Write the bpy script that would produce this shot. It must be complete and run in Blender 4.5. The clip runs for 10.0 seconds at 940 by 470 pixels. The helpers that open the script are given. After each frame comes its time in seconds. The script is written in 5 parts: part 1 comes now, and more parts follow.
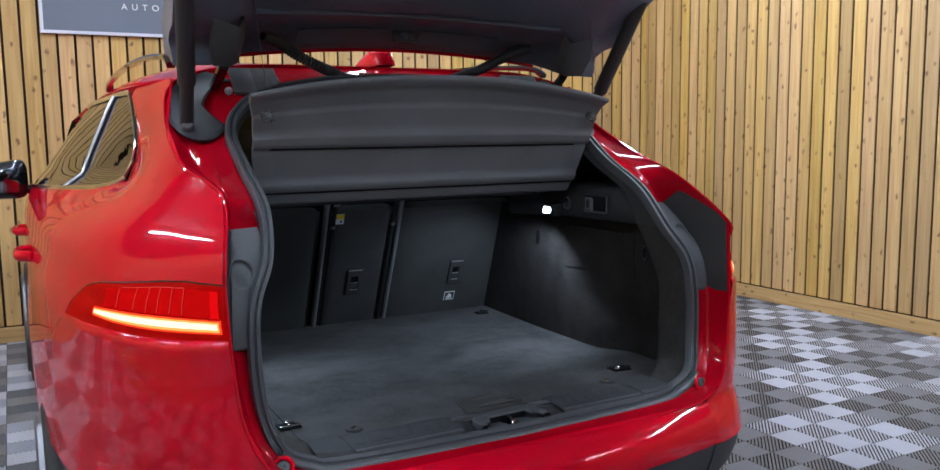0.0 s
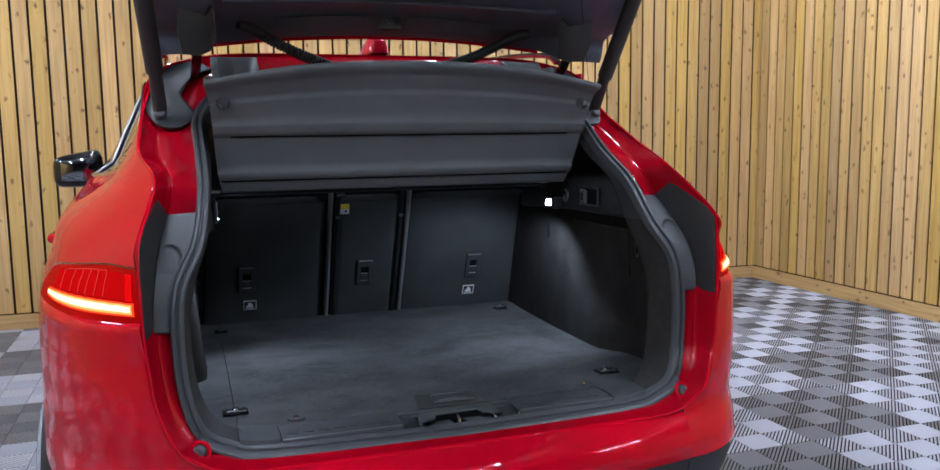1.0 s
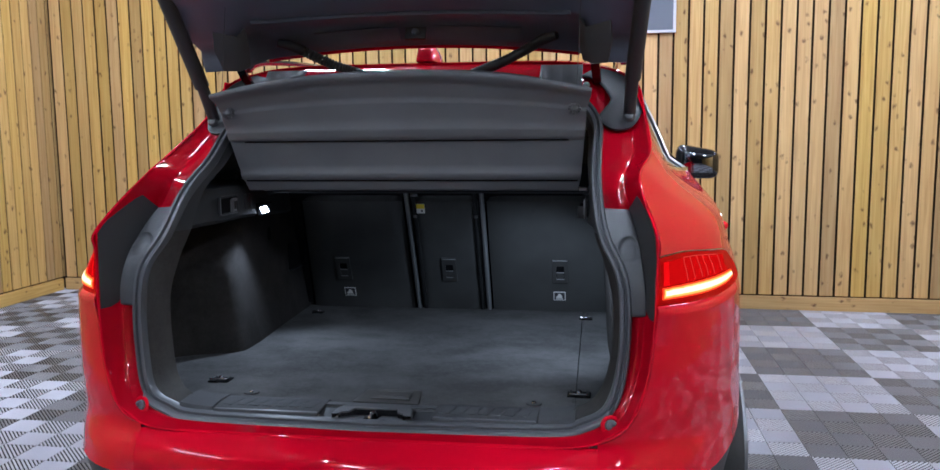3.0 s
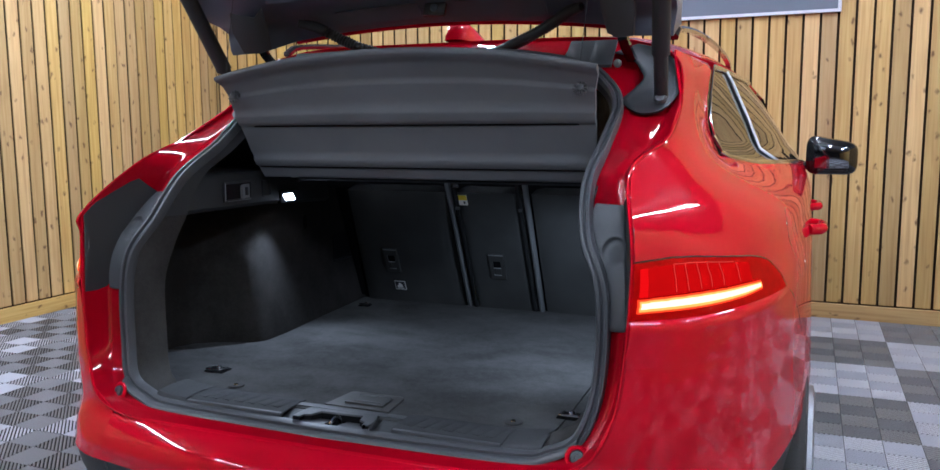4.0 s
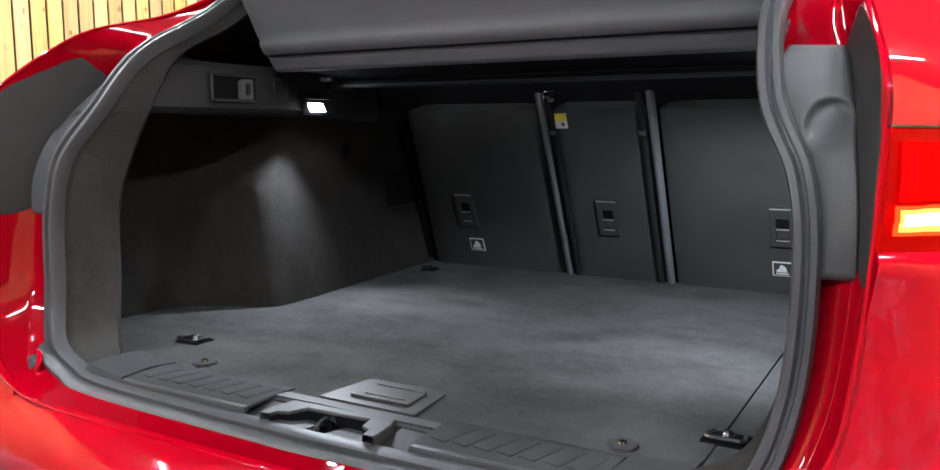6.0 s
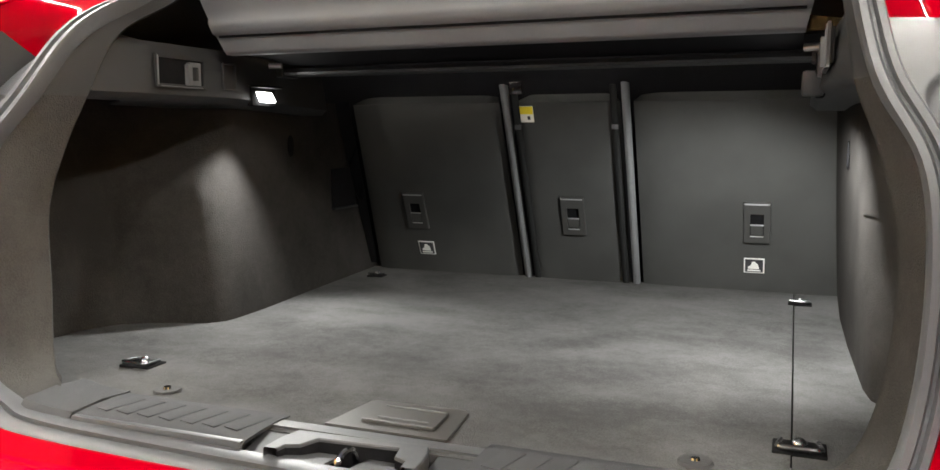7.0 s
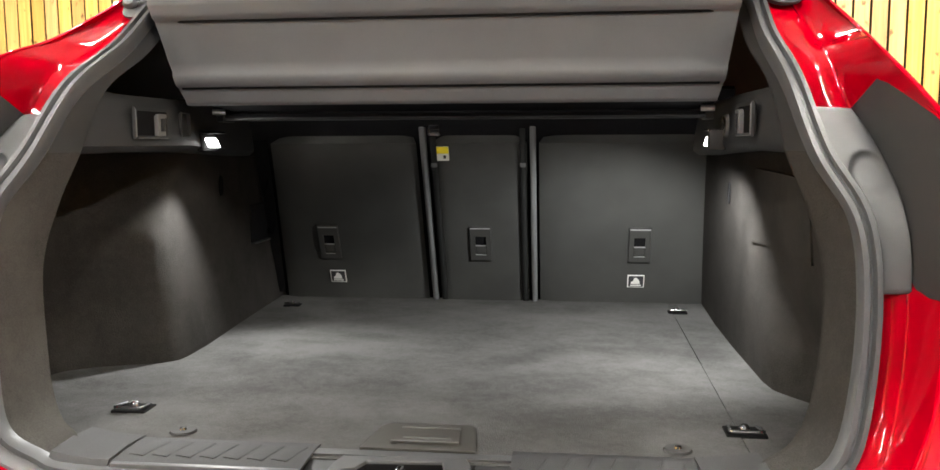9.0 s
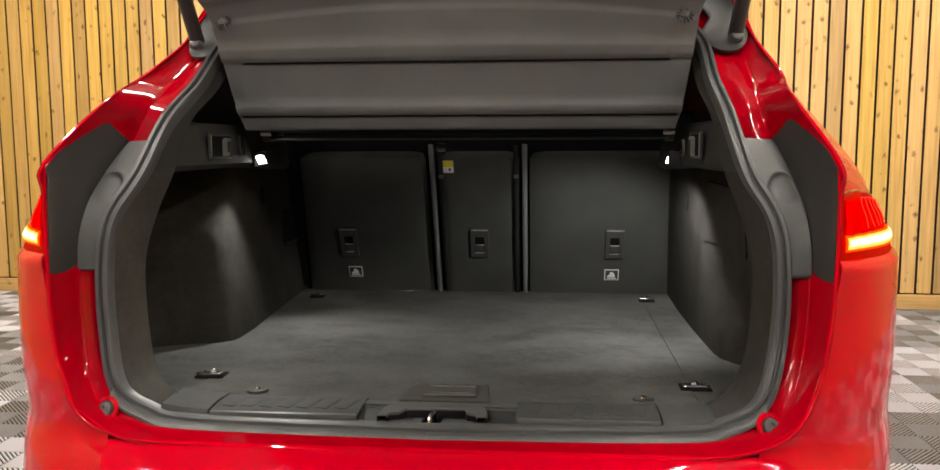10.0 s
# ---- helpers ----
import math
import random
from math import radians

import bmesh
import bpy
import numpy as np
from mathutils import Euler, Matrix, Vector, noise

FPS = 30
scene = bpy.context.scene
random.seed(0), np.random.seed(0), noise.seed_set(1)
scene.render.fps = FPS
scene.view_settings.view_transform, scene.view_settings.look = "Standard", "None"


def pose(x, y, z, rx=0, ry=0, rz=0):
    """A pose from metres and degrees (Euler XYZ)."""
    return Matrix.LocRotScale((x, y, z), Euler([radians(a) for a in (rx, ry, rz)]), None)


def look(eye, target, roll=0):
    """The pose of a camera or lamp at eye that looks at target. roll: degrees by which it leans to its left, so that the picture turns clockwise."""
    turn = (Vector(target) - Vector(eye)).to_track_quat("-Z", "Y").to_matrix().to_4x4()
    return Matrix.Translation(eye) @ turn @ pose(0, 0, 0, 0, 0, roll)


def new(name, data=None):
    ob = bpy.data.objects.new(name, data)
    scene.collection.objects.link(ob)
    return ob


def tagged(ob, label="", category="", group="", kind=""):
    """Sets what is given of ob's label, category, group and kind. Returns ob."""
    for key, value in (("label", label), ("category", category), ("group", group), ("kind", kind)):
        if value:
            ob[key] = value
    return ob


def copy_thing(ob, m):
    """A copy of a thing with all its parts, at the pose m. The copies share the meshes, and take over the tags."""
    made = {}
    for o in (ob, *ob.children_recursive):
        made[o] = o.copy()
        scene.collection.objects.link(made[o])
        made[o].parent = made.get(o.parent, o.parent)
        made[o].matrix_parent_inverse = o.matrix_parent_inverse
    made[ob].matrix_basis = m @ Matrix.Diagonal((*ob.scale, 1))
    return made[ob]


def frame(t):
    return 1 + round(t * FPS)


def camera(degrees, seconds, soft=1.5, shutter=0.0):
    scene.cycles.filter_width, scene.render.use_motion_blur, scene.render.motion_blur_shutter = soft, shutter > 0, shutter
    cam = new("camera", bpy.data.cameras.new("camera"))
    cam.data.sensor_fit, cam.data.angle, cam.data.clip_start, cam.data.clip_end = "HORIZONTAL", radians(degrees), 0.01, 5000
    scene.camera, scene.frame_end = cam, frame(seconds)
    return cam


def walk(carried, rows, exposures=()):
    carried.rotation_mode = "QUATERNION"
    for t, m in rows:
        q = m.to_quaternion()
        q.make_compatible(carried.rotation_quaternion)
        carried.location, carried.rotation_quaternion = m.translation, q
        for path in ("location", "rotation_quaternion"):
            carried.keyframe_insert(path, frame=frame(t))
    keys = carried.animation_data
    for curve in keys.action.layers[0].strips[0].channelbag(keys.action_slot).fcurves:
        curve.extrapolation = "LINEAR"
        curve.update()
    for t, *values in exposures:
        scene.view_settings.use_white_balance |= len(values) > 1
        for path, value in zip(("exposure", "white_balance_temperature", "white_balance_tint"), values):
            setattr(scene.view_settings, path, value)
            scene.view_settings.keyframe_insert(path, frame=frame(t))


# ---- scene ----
cam = camera(58.7, 10.0)
METRES, EYE, TILT, LEAN, TURN = 3.92, 1.41, 0.0, 0.0, -28.7
EX, EY = -0.978, -1.582
ROWS = [
    (0.0, 0.0, 0.0, 0.0, -0.08, -6.77, 0.69),
    (0.5, 0.052, -0.001, 0.0026, 4.23, -6.83, 0.74),
    (1.0, 0.1085, 0.027, -0.0068, 9.68, -6.9, 0.7),
    (1.5, 0.1667, 0.0514, -0.0074, 16.22, -6.96, 0.65),
    (2.0, 0.2424, 0.0621, -0.0015, 23.29, -6.93, 0.72),
    (2.5, 0.305, 0.0905, -0.0016, 30.38, -6.93, 0.69),
    (4.0, 0.4118, 0.2575, -0.0085, 50.68, -7.33, 0.32),
    (4.5, 0.3912, 0.3105, -0.0235, 55.84, -7.42, 0.25),
    (5.0, 0.3588, 0.3549, -0.0414, 59.31, -7.43, 0.12),
    (5.5, 0.3139, 0.3834, -0.0584, 60.65, -7.43, 0.12),
    (7.0, 0.2202, 0.3593, -0.0762, 49.87, -6.9, 0.04),
    (7.5, 0.2015, 0.3427, -0.0753, 45.09, -6.83, 0.14),
    (8.0, 0.1806, 0.3279, -0.0749, 40.15, -6.69, 0.15),
    (8.5, 0.1768, 0.3107, -0.0691, 37.35, -6.57, 0.21),
    (9.0, 0.1952, 0.2776, -0.0586, 35.34, -6.4, 0.21),
    (9.5, 0.2195, 0.241, -0.0538, 34.31, -6.32, 0.21),
    (10.0, 0.2322, 0.1962, -0.0489, 33.77, -6.33, 0.18),
]
EXPOSURES = [(0.0, 0.12, 5650, 10), (1.5, 0.32, 5550, 12), (2.6, 0.36, 5550, 12), (4.0, 0.27, 5500, 12), (4.5, 0.12, 5400, 13), (5.0, 0.26, 5350, 14), (5.6, 0.72, 5700, 13), (6.8, 1.86, 7650, 11), (8.0, 2.06, 7650, 11), (9.0, 1.86, 7700, 11), (9.5, 1.32, 7800, 11), (10.0, 0.84, 8200, 10)]
walk(cam, [(t, pose(EX, EY, EYE, TILT, LEAN, TURN) @ pose(METRES * x, METRES * y, METRES * z, 90 + pitch, roll, yaw)) for t, x, y, z, yaw, pitch, roll in ROWS], EXPOSURES)

# ---------------------------------------------------------------- light
world = bpy.data.worlds.new("world")
scene.world = world
world.use_nodes = True
world.node_tree.nodes["Background"].inputs["Color"].default_value = (0.9, 0.95, 1.0, 1)
world.node_tree.nodes["Background"].inputs["Strength"].default_value = 0.05
TUBE_GLOW = 285.0
LED_GLOW = 14.0
LED_WATTS = {-1: 5.4, 1: 7.2}
BAR_GLOW = 1.5

from mathutils.bvhtree import BVHTree


# ---------------------------------------------------------------- small tools
def material(name, base, rough=0.5, metal=0.0, scale=8.0, vary=0.12, bump=0.0, bump_scale=200.0, coat=0.0, spec=0.5, rough_vary=0.1, per_object=0.0, spread=0.12):
    """A surface with its colour broken at two scales and a fine relief."""
    m = bpy.data.materials.new(name)
    m.use_nodes = True
    nt = m.node_tree
    b = nt.nodes["Principled BSDF"]
    b.inputs["Metallic"].default_value = metal
    b.inputs["Coat Weight"].default_value = coat
    b.inputs["Coat Roughness"].default_value = 0.02
    b.inputs["Specular IOR Level"].default_value = spec
    co = nt.nodes.new("ShaderNodeTexCoord")
    n1 = nt.nodes.new("ShaderNodeTexNoise")
    n1.inputs["Scale"].default_value, n1.inputs["Detail"].default_value = scale, 5
    n2 = nt.nodes.new("ShaderNodeTexNoise")
    n2.inputs["Scale"].default_value, n2.inputs["Detail"].default_value = bump_scale, 3
    nt.links.new(co.outputs["Object"], n1.inputs["Vector"])
    nt.links.new(co.outputs["Object"], n2.inputs["Vector"])
    mix = nt.nodes.new("ShaderNodeMix")
    mix.data_type = "RGBA"
    mix.inputs["A"].default_value = (*[c * (1 - vary) for c in base], 1)
    mix.inputs["B"].default_value = (*[min(1, c * (1 + vary)) for c in base], 1)
    add = nt.nodes.new("ShaderNodeMath")
    add.operation = "MULTIPLY_ADD"
    nt.links.new(n2.outputs["Fac"], add.inputs[0])
    add.inputs[1].default_value = 0.4
    sub = nt.nodes.new("ShaderNodeMath")
    sub.operation = "MULTIPLY"
    nt.links.new(n1.outputs["Fac"], sub.inputs[0])
    sub.inputs[1].default_value = 0.6
    nt.links.new(sub.outputs[0], add.inputs[2])
    last = add.outputs[0]
    if per_object:
        info = nt.nodes.new("ShaderNodeObjectInfo")
        po = nt.nodes.new("ShaderNodeMath")
        po.operation = "MULTIPLY_ADD"
        nt.links.new(info.outputs["Random"], po.inputs[0])
        po.inputs[1].default_value = per_object
        nt.links.new(last, po.inputs[2])
        last = po.outputs[0]
    ramp = nt.nodes.new("ShaderNodeMapRange")
    ramp.inputs["From Min"].default_value, ramp.inputs["From Max"].default_value = 0.5 - spread, 0.5 + spread + per_object
    nt.links.new(last, ramp.inputs["Value"])
    nt.links.new(ramp.outputs[0], mix.inputs["Factor"])
    nt.links.new(mix.outputs["Result"], b.inputs["Base Color"])
    rr = nt.nodes.new("ShaderNodeMapRange")
    rr.inputs["To Min"].default_value, rr.inputs["To Max"].default_value = rough * (1 - rough_vary), min(1, rough * (1 + rough_vary))
    nt.links.new(n1.outputs["Fac"], rr.inputs["Value"])
    nt.links.new(rr.outputs[0], b.inputs["Roughness"])
    if bump:
        bu = nt.nodes.new("ShaderNodeBump")
        bu.inputs["Strength"].default_value, bu.inputs["Distance"].default_value = bump, 0.002
        nt.links.new(n2.outputs["Fac"], bu.inputs["Height"])
        nt.links.new(bu.outputs[0], b.inputs["Normal"])
    return m


def glowing(name, colour, strength):
    m = bpy.data.materials.new(name)
    m.use_nodes = True
    b = m.node_tree.nodes["Principled BSDF"]
    b.inputs["Base Color"].default_value = (*[0.15 * c for c in colour], 1)
    b.inputs["Emission Color"].default_value = (*colour, 1)
    b.inputs["Emission Strength"].default_value = strength
    b.inputs["Specular IOR Level"].default_value = 0.0
    return m


def smooth_line(points, n):
    """n points, evenly set along a Catmull-Rom line through the given ones."""
    p = [Vector(q) for q in points]
    p = [2 * p[0] - p[1]] + p + [2 * p[-1] - p[-2]]
    fine = []
    for i in range(1, len(p) - 2):
        for k in range(12):
            t = k / 12
            a, b, c, d = p[i - 1], p[i], p[i + 1], p[i + 2]
            fine.append(0.5 * (2 * b + (c - a) * t + (2 * a - 5 * b + 4 * c - d) * t * t + (3 * b - a - 3 * c + d) * t ** 3))
    fine.append(p[-2])
    dist = [0.0]
    for a, b in zip(fine, fine[1:]):
        dist.append(dist[-1] + (b - a).length)
    out = []
    for s in np.linspace(0, dist[-1], n):
        j = min(int(np.searchsorted(dist, s, side="right")) - 1, len(fine) - 2)
        f = (s - dist[j]) / max(1e-9, dist[j + 1] - dist[j])
        out.append(fine[j].lerp(fine[j + 1], f))
    return out


def knots(points, per):
    """Catmull-Rom with the same count of points in each span, so that two lines of as many knots pair up."""
    p = [Vector(q) for q in points]
    p = [2 * p[0] - p[1]] + p + [2 * p[-1] - p[-2]]
    out = []
    for i in range(1, len(p) - 2):
        for k in range(per):
            t = k / per
            a, b, c, d = p[i - 1], p[i], p[i + 1], p[i + 2]
            out.append(0.5 * (2 * b + (c - a) * t + (2 * a - 5 * b + 4 * c - d) * t * t + (3 * b - a - 3 * c + d) * t ** 3))
    out.append(p[-2])
    return out


def loft(rows, closed=False, flip=False):
    """A skin over rows of as many points each."""
    bm = bmesh.new()
    vs = [[bm.verts.new(p) for p in r] for r in rows]
    n = len(rows[0])
    for a, b in zip(vs, vs[1:]):
        for i in range(n if closed else n - 1):
            j = (i + 1) % n
            q = [a[i], a[j], b[j], b[i]]
            bm.faces.new(q[::-1] if flip else q)
    return bm


def sweep(points, profile, closed=False, up=None):
    """profile: (side, out) pairs carried along the line."""
    pts = [Vector(p) for p in points]
    rows = []
    n = len(pts)
    for i, p in enumerate(pts):
        a = pts[(i - 1) % n] if closed or i else pts[i]
        b = pts[(i + 1) % n] if closed or i < n - 1 else pts[i]
        t = (b - a).normalized()
        u = (up(p) if callable(up) else Vector(up or (0, 0, 1)))
        s = t.cross(u)
        s = s.normalized() if s.length > 1e-5 else t.orthogonal().normalized()
        o = s.cross(t).normalized()
        rows.append([p + s * q[0] + o * q[1] for q in profile])
    if closed:
        rows.append(rows[0])
    bm = loft(rows, closed=True)
    if closed:
        bmesh.ops.remove_doubles(bm, verts=bm.verts, dist=1e-5)
    else:
        for r in (rows[0], rows[-1]):
            bm.faces.new([bm.verts.new(p) for p in r])
        bmesh.ops.remove_doubles(bm, verts=bm.verts, dist=1e-6)
    bmesh.ops.recalc_face_normals(bm, faces=bm.faces)
    return bm


def ring(r, n=10, sx=1.0):
    return [(r * sx * math.cos(a), r * math.sin(a)) for a in np.linspace(0, 2 * math.pi, n, endpoint=False)]


def block(sx, sy, sz, at=(0, 0, 0), bevel=0.0, seg=2, m=None):
    """A bevelled box about its middle."""
    bm = bmesh.new()
    bmesh.ops.create_cube(bm, size=1)
    bmesh.ops.scale(bm, vec=(sx, sy, sz), verts=bm.verts)
    if bevel:
        bmesh.ops.bevel(bm, geom=bm.edges[:], offset=bevel, segments=seg, affect="EDGES", profile=0.6)
    if m is not None:
        bmesh.ops.transform(bm, matrix=m, verts=bm.verts)
    bmesh.ops.translate(bm, vec=at, verts=bm.verts)
    return bm


def plate(outline, thick, bevel=0.0, m=None):
    """A flat outline in x, y given thickness in z (upwards from 0)."""
    bm = bmesh.new()
    f = bm.faces.new([bm.verts.new((x, y, 0)) for x, y in outline])
    r = bmesh.ops.extrude_face_region(bm, geom=[f])
    bmesh.ops.translate(bm, vec=(0, 0, thick), verts=[v for v in r["geom"] if isinstance(v, bmesh.types.BMVert)])
    bmesh.ops.recalc_face_normals(bm, faces=bm.faces)
    if bevel:
        bmesh.ops.bevel(bm, geom=bm.edges[:], offset=bevel, segments=2, affect="EDGES")
    if m is not None:
        bmesh.ops.transform(bm, matrix=m, verts=bm.verts)
    return bm


def lathe(profile, n=24, m=None):
    """(radius, height) pairs turned about z."""
    bm = loft([[Vector((r * math.cos(a), r * math.sin(a), h)) for a in np.linspace(0, 2 * math.pi, n, endpoint=False)] for r, h in profile], closed=True)
    for k in (0, -1):
        if profile[k][0] > 1e-4:
            r, h = profile[k]
            bm.faces.new([bm.verts.new((r * math.cos(a), r * math.sin(a), h)) for a in np.linspace(0, 2 * math.pi, n, endpoint=False)])
    bmesh.ops.remove_doubles(bm, verts=bm.verts, dist=1e-6)
    bmesh.ops.recalc_face_normals(bm, faces=bm.faces)
    if m is not None:
        bmesh.ops.transform(bm, matrix=m, verts=bm.verts)
    return bm


def join(*bms):
    out = bms[0]
    for b in bms[1:]:
        me = bpy.data.meshes.new("tmp")
        b.to_mesh(me)
        out.from_mesh(me)
        bpy.data.meshes.remove(me)
        b.free()
    return out


def part(name, bm, mat, parent=None, label="", smooth=True, thick=0.0, angle=40):
    me = bpy.data.meshes.new(name)
    if smooth:
        for f in bm.faces:
            f.smooth = True
        for e in bm.edges:
            if len(e.link_faces) < 2 or e.calc_face_angle(0) > radians(angle):
                e.smooth = False
    bm.to_mesh(me)
    bm.free()
    me.materials.append(mat)
    ob = new(name, me)
    ob.parent = parent
    if thick:
        mod = ob.modifiers.new("thickness", "SOLIDIFY")
        mod.thickness, mod.offset = abs(thick), (-1 if thick > 0 else 1)
    if label:
        tagged(ob, label)
    return ob


def mirrored(line):
    return [Vector((-p[0], p[1], p[2])) for p in line]


def both(name, make, mat, parent, **kw):
    """The same part on either side of the car; make(s) with s = -1 or 1."""
    return [part(name, make(s), mat, parent, **kw) for s in (-1, 1)]


def flipped(bm, s):
    """Made for the +x side; mirrored for s = -1."""
    if s < 0:
        bmesh.ops.scale(bm, vec=(-1, 1, 1), verts=bm.verts)
        bmesh.ops.reverse_faces(bm, faces=bm.faces)
    return bm

# ---------------------------------------------------------------- materials
def carpet_material(name, base):
    """Short needle-felt: broad brushed patches, finer soiling, and the fleck of single fibres."""
    m = bpy.data.materials.new(name)
    m.use_nodes = True
    nt = m.node_tree
    b = nt.nodes["Principled BSDF"]
    b.inputs["Roughness"].default_value = 0.95
    b.inputs["Specular IOR Level"].default_value = 0.1
    co = nt.nodes.new("ShaderNodeTexCoord")
    total = None
    for scale, stretch, detail, weight in ((3.0, (1.0, 1.3, 1.0), 4, 0.70), (11.0, (1.0, 1.5, 1.0), 6, 0.32), (70.0, (1.0, 1.0, 1.0), 3, 0.20), (420.0, (1.0, 1.0, 1.0), 2, 0.34)):
        mp = nt.nodes.new("ShaderNodeMapping")
        mp.inputs["Scale"].default_value = stretch
        mp.inputs["Rotation"].default_value = (0, 0, 0.35)
        nt.links.new(co.outputs["Object"], mp.inputs["Vector"])
        n = nt.nodes.new("ShaderNodeTexNoise")
        n.inputs["Scale"].default_value, n.inputs["Detail"].default_value, n.inputs["Distortion"].default_value = scale, detail, 0.4
        nt.links.new(mp.outputs[0], n.inputs["Vector"])
        k = nt.nodes.new("ShaderNodeMath")
        k.operation = "MULTIPLY_ADD"
        nt.links.new(n.outputs["Fac"], k.inputs[0])
        k.inputs[1].default_value = weight
        if total is None:
            k.inputs[2].default_value = -0.28
        else:
            nt.links.new(total, k.inputs[2])
        total = k.outputs[0]
    mix = nt.nodes.new("ShaderNodeMix")
    mix.data_type = "RGBA"
    mix.inputs["A"].default_value = (*[0.62 * c for c in base], 1)
    mix.inputs["B"].default_value = (*[1.32 * c for c in base], 1)
    spread = nt.nodes.new("ShaderNodeMapRange")
    spread.inputs["From Min"].default_value, spread.inputs["From Max"].default_value = 0.36, 0.64
    nt.links.new(total, spread.inputs["Value"])
    nt.links.new(spread.outputs[0], mix.inputs["Factor"])
    nt.links.new(mix.outputs["Result"], b.inputs["Base Color"])
    bu = nt.nodes.new("ShaderNodeBump")
    bu.inputs["Strength"].default_value, bu.inputs["Distance"].default_value = 0.5, 0.002
    nt.links.new(n.outputs["Fac"], bu.inputs["Height"])
    nt.links.new(bu.outputs[0], b.inputs["Normal"])
    return m


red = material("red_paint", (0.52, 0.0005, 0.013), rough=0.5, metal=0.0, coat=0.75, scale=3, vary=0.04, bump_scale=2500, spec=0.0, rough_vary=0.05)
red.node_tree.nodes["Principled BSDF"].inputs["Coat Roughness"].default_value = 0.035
# body red darkened: the recessed channel's shade is put into its colour
jamb_shade_red = material("shaded_body_paint", (0.34, 0.0004, 0.008), rough=0.5, metal=0.0, coat=0.7, scale=3, vary=0.05, bump_scale=2500, spec=0.0, rough_vary=0.05)
black_gloss = material("black_gloss", (0.008, 0.008, 0.009), rough=0.12, coat=0.6, vary=0.05)
plastic = material("dark_plastic", (0.021, 0.022, 0.024), rough=0.55, vary=0.08, bump=0.25, bump_scale=900)
divider_grey = material("divider_grey", (0.14, 0.145, 0.15), rough=0.5, vary=0.08)
guide_dark = material("guide_plastic", (0.014, 0.0145, 0.015), rough=0.75, spec=0.2, vary=0.1)
# pale base: release bars, and the highlight painted along the plate's top rim
latch_edge = material("latch_edge", (0.26, 0.265, 0.27), rough=0.42, vary=0.06)
plastic_grey = material("grey_plastic", (0.062, 0.064, 0.068), rough=0.5, vary=0.08, bump=0.2, bump_scale=900)
cladding = material("cladding", (0.035, 0.036, 0.04), rough=0.6, vary=0.1, bump=0.3, bump_scale=700)
rubber = material("seal_rubber", (0.066, 0.069, 0.075), rough=0.45, vary=0.06, bump=0.1, bump_scale=500)
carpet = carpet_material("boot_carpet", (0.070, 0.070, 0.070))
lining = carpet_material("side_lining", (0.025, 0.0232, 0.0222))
trim_felt = carpet_material("trim_felt", (0.043, 0.041, 0.039))
seat_cloth = material("seat_back_carpet", (0.059, 0.060, 0.059), rough=0.95, spec=0.1, vary=0.08, scale=9, spread=0.08, bump=0.6, bump_scale=1300)
cover_cloth = material("cover_vinyl", (0.1280, 0.1331, 0.1408), rough=0.7, vary=0.08, bump=0.35, bump_scale=900)
hinge_dark = material("hinge_trim", (0.016, 0.017, 0.020), rough=0.6, spec=0.3, vary=0.08, bump=0.1, bump_scale=900)
release_grey = material("release_plastic", (0.042, 0.042, 0.041), rough=0.5, vary=0.08, bump=0.15, bump_scale=900)
chrome = material("chrome", (0.75, 0.76, 0.78), rough=0.12, metal=1.0, vary=0.04)
lashing_metal = material("lashing_metal", (0.42, 0.42, 0.44), rough=0.22, metal=1.0, vary=0.08)
steel = material("steel", (0.5, 0.5, 0.5), rough=0.3, metal=1.0, vary=0.1)
# near-black for black parts, and for shade painted into wells, hollows and cabin
dark_void = material("black_and_shade", (0.008, 0.008, 0.009), rough=0.9, spec=0.05)
tyre_rubber = material("tyre_rubber", (0.02, 0.02, 0.021), rough=0.8, bump=0.4)
alloy = material("alloy", (0.22, 0.225, 0.24), rough=0.45, metal=0.9, vary=0.05)
headliner = material("headliner", (0.09, 0.088, 0.085), rough=0.9, bump=0.3)
white_print = material("white_print", (0.75, 0.75, 0.73), rough=0.6, vary=0.04)
yellow_print = material("yellow_print", (0.75, 0.6, 0.03), rough=0.6, vary=0.04)
gate_trim = material("gate_trim", (0.12, 0.14, 0.185), rough=0.38, vary=0.08, bump=0.15, bump_scale=900)
plastic_bronze = material("bronze_plastic", (0.052, 0.050, 0.047), rough=0.45, vary=0.08, bump=0.15, bump_scale=900)
tag_dark = material("tag_print", (0.03, 0.03, 0.035), rough=0.6)
mirror_glass = material("mirror_glass", (0.28, 0.29, 0.31), rough=0.02, metal=1.0, vary=0.01)
dark_wall = material("dark_wall", (0.07, 0.07, 0.075), rough=0.8, scale=1.2, vary=0.15, bump=0.2)
dark_ceiling = material("dark_ceiling", (0.16, 0.16, 0.165), rough=0.9, scale=1.2, vary=0.1, bump=0.2)
plaster = material("plaster", (0.7, 0.7, 0.68), rough=0.9, scale=1.5, vary=0.05, bump=0.2)
backing = material("black_backing", (0.040, 0.024, 0.016), rough=0.9, spec=0.1)
sign_face = material("sign_slate", (0.12, 0.14, 0.18), rough=0.5, vary=0.05, scale=2)
sign_edge = material("sign_edge", (0.6, 0.62, 0.68), rough=0.35, vary=0.04)
lamp_edge = glowing("lamp_edges", (1.0, 0.07, 0.05), 0.50)
led = glowing("led", (0.85, 0.92, 1.0), LED_GLOW)
bar_glow = glowing("light_bar", (1.0, 0.72, 0.42), BAR_GLOW)
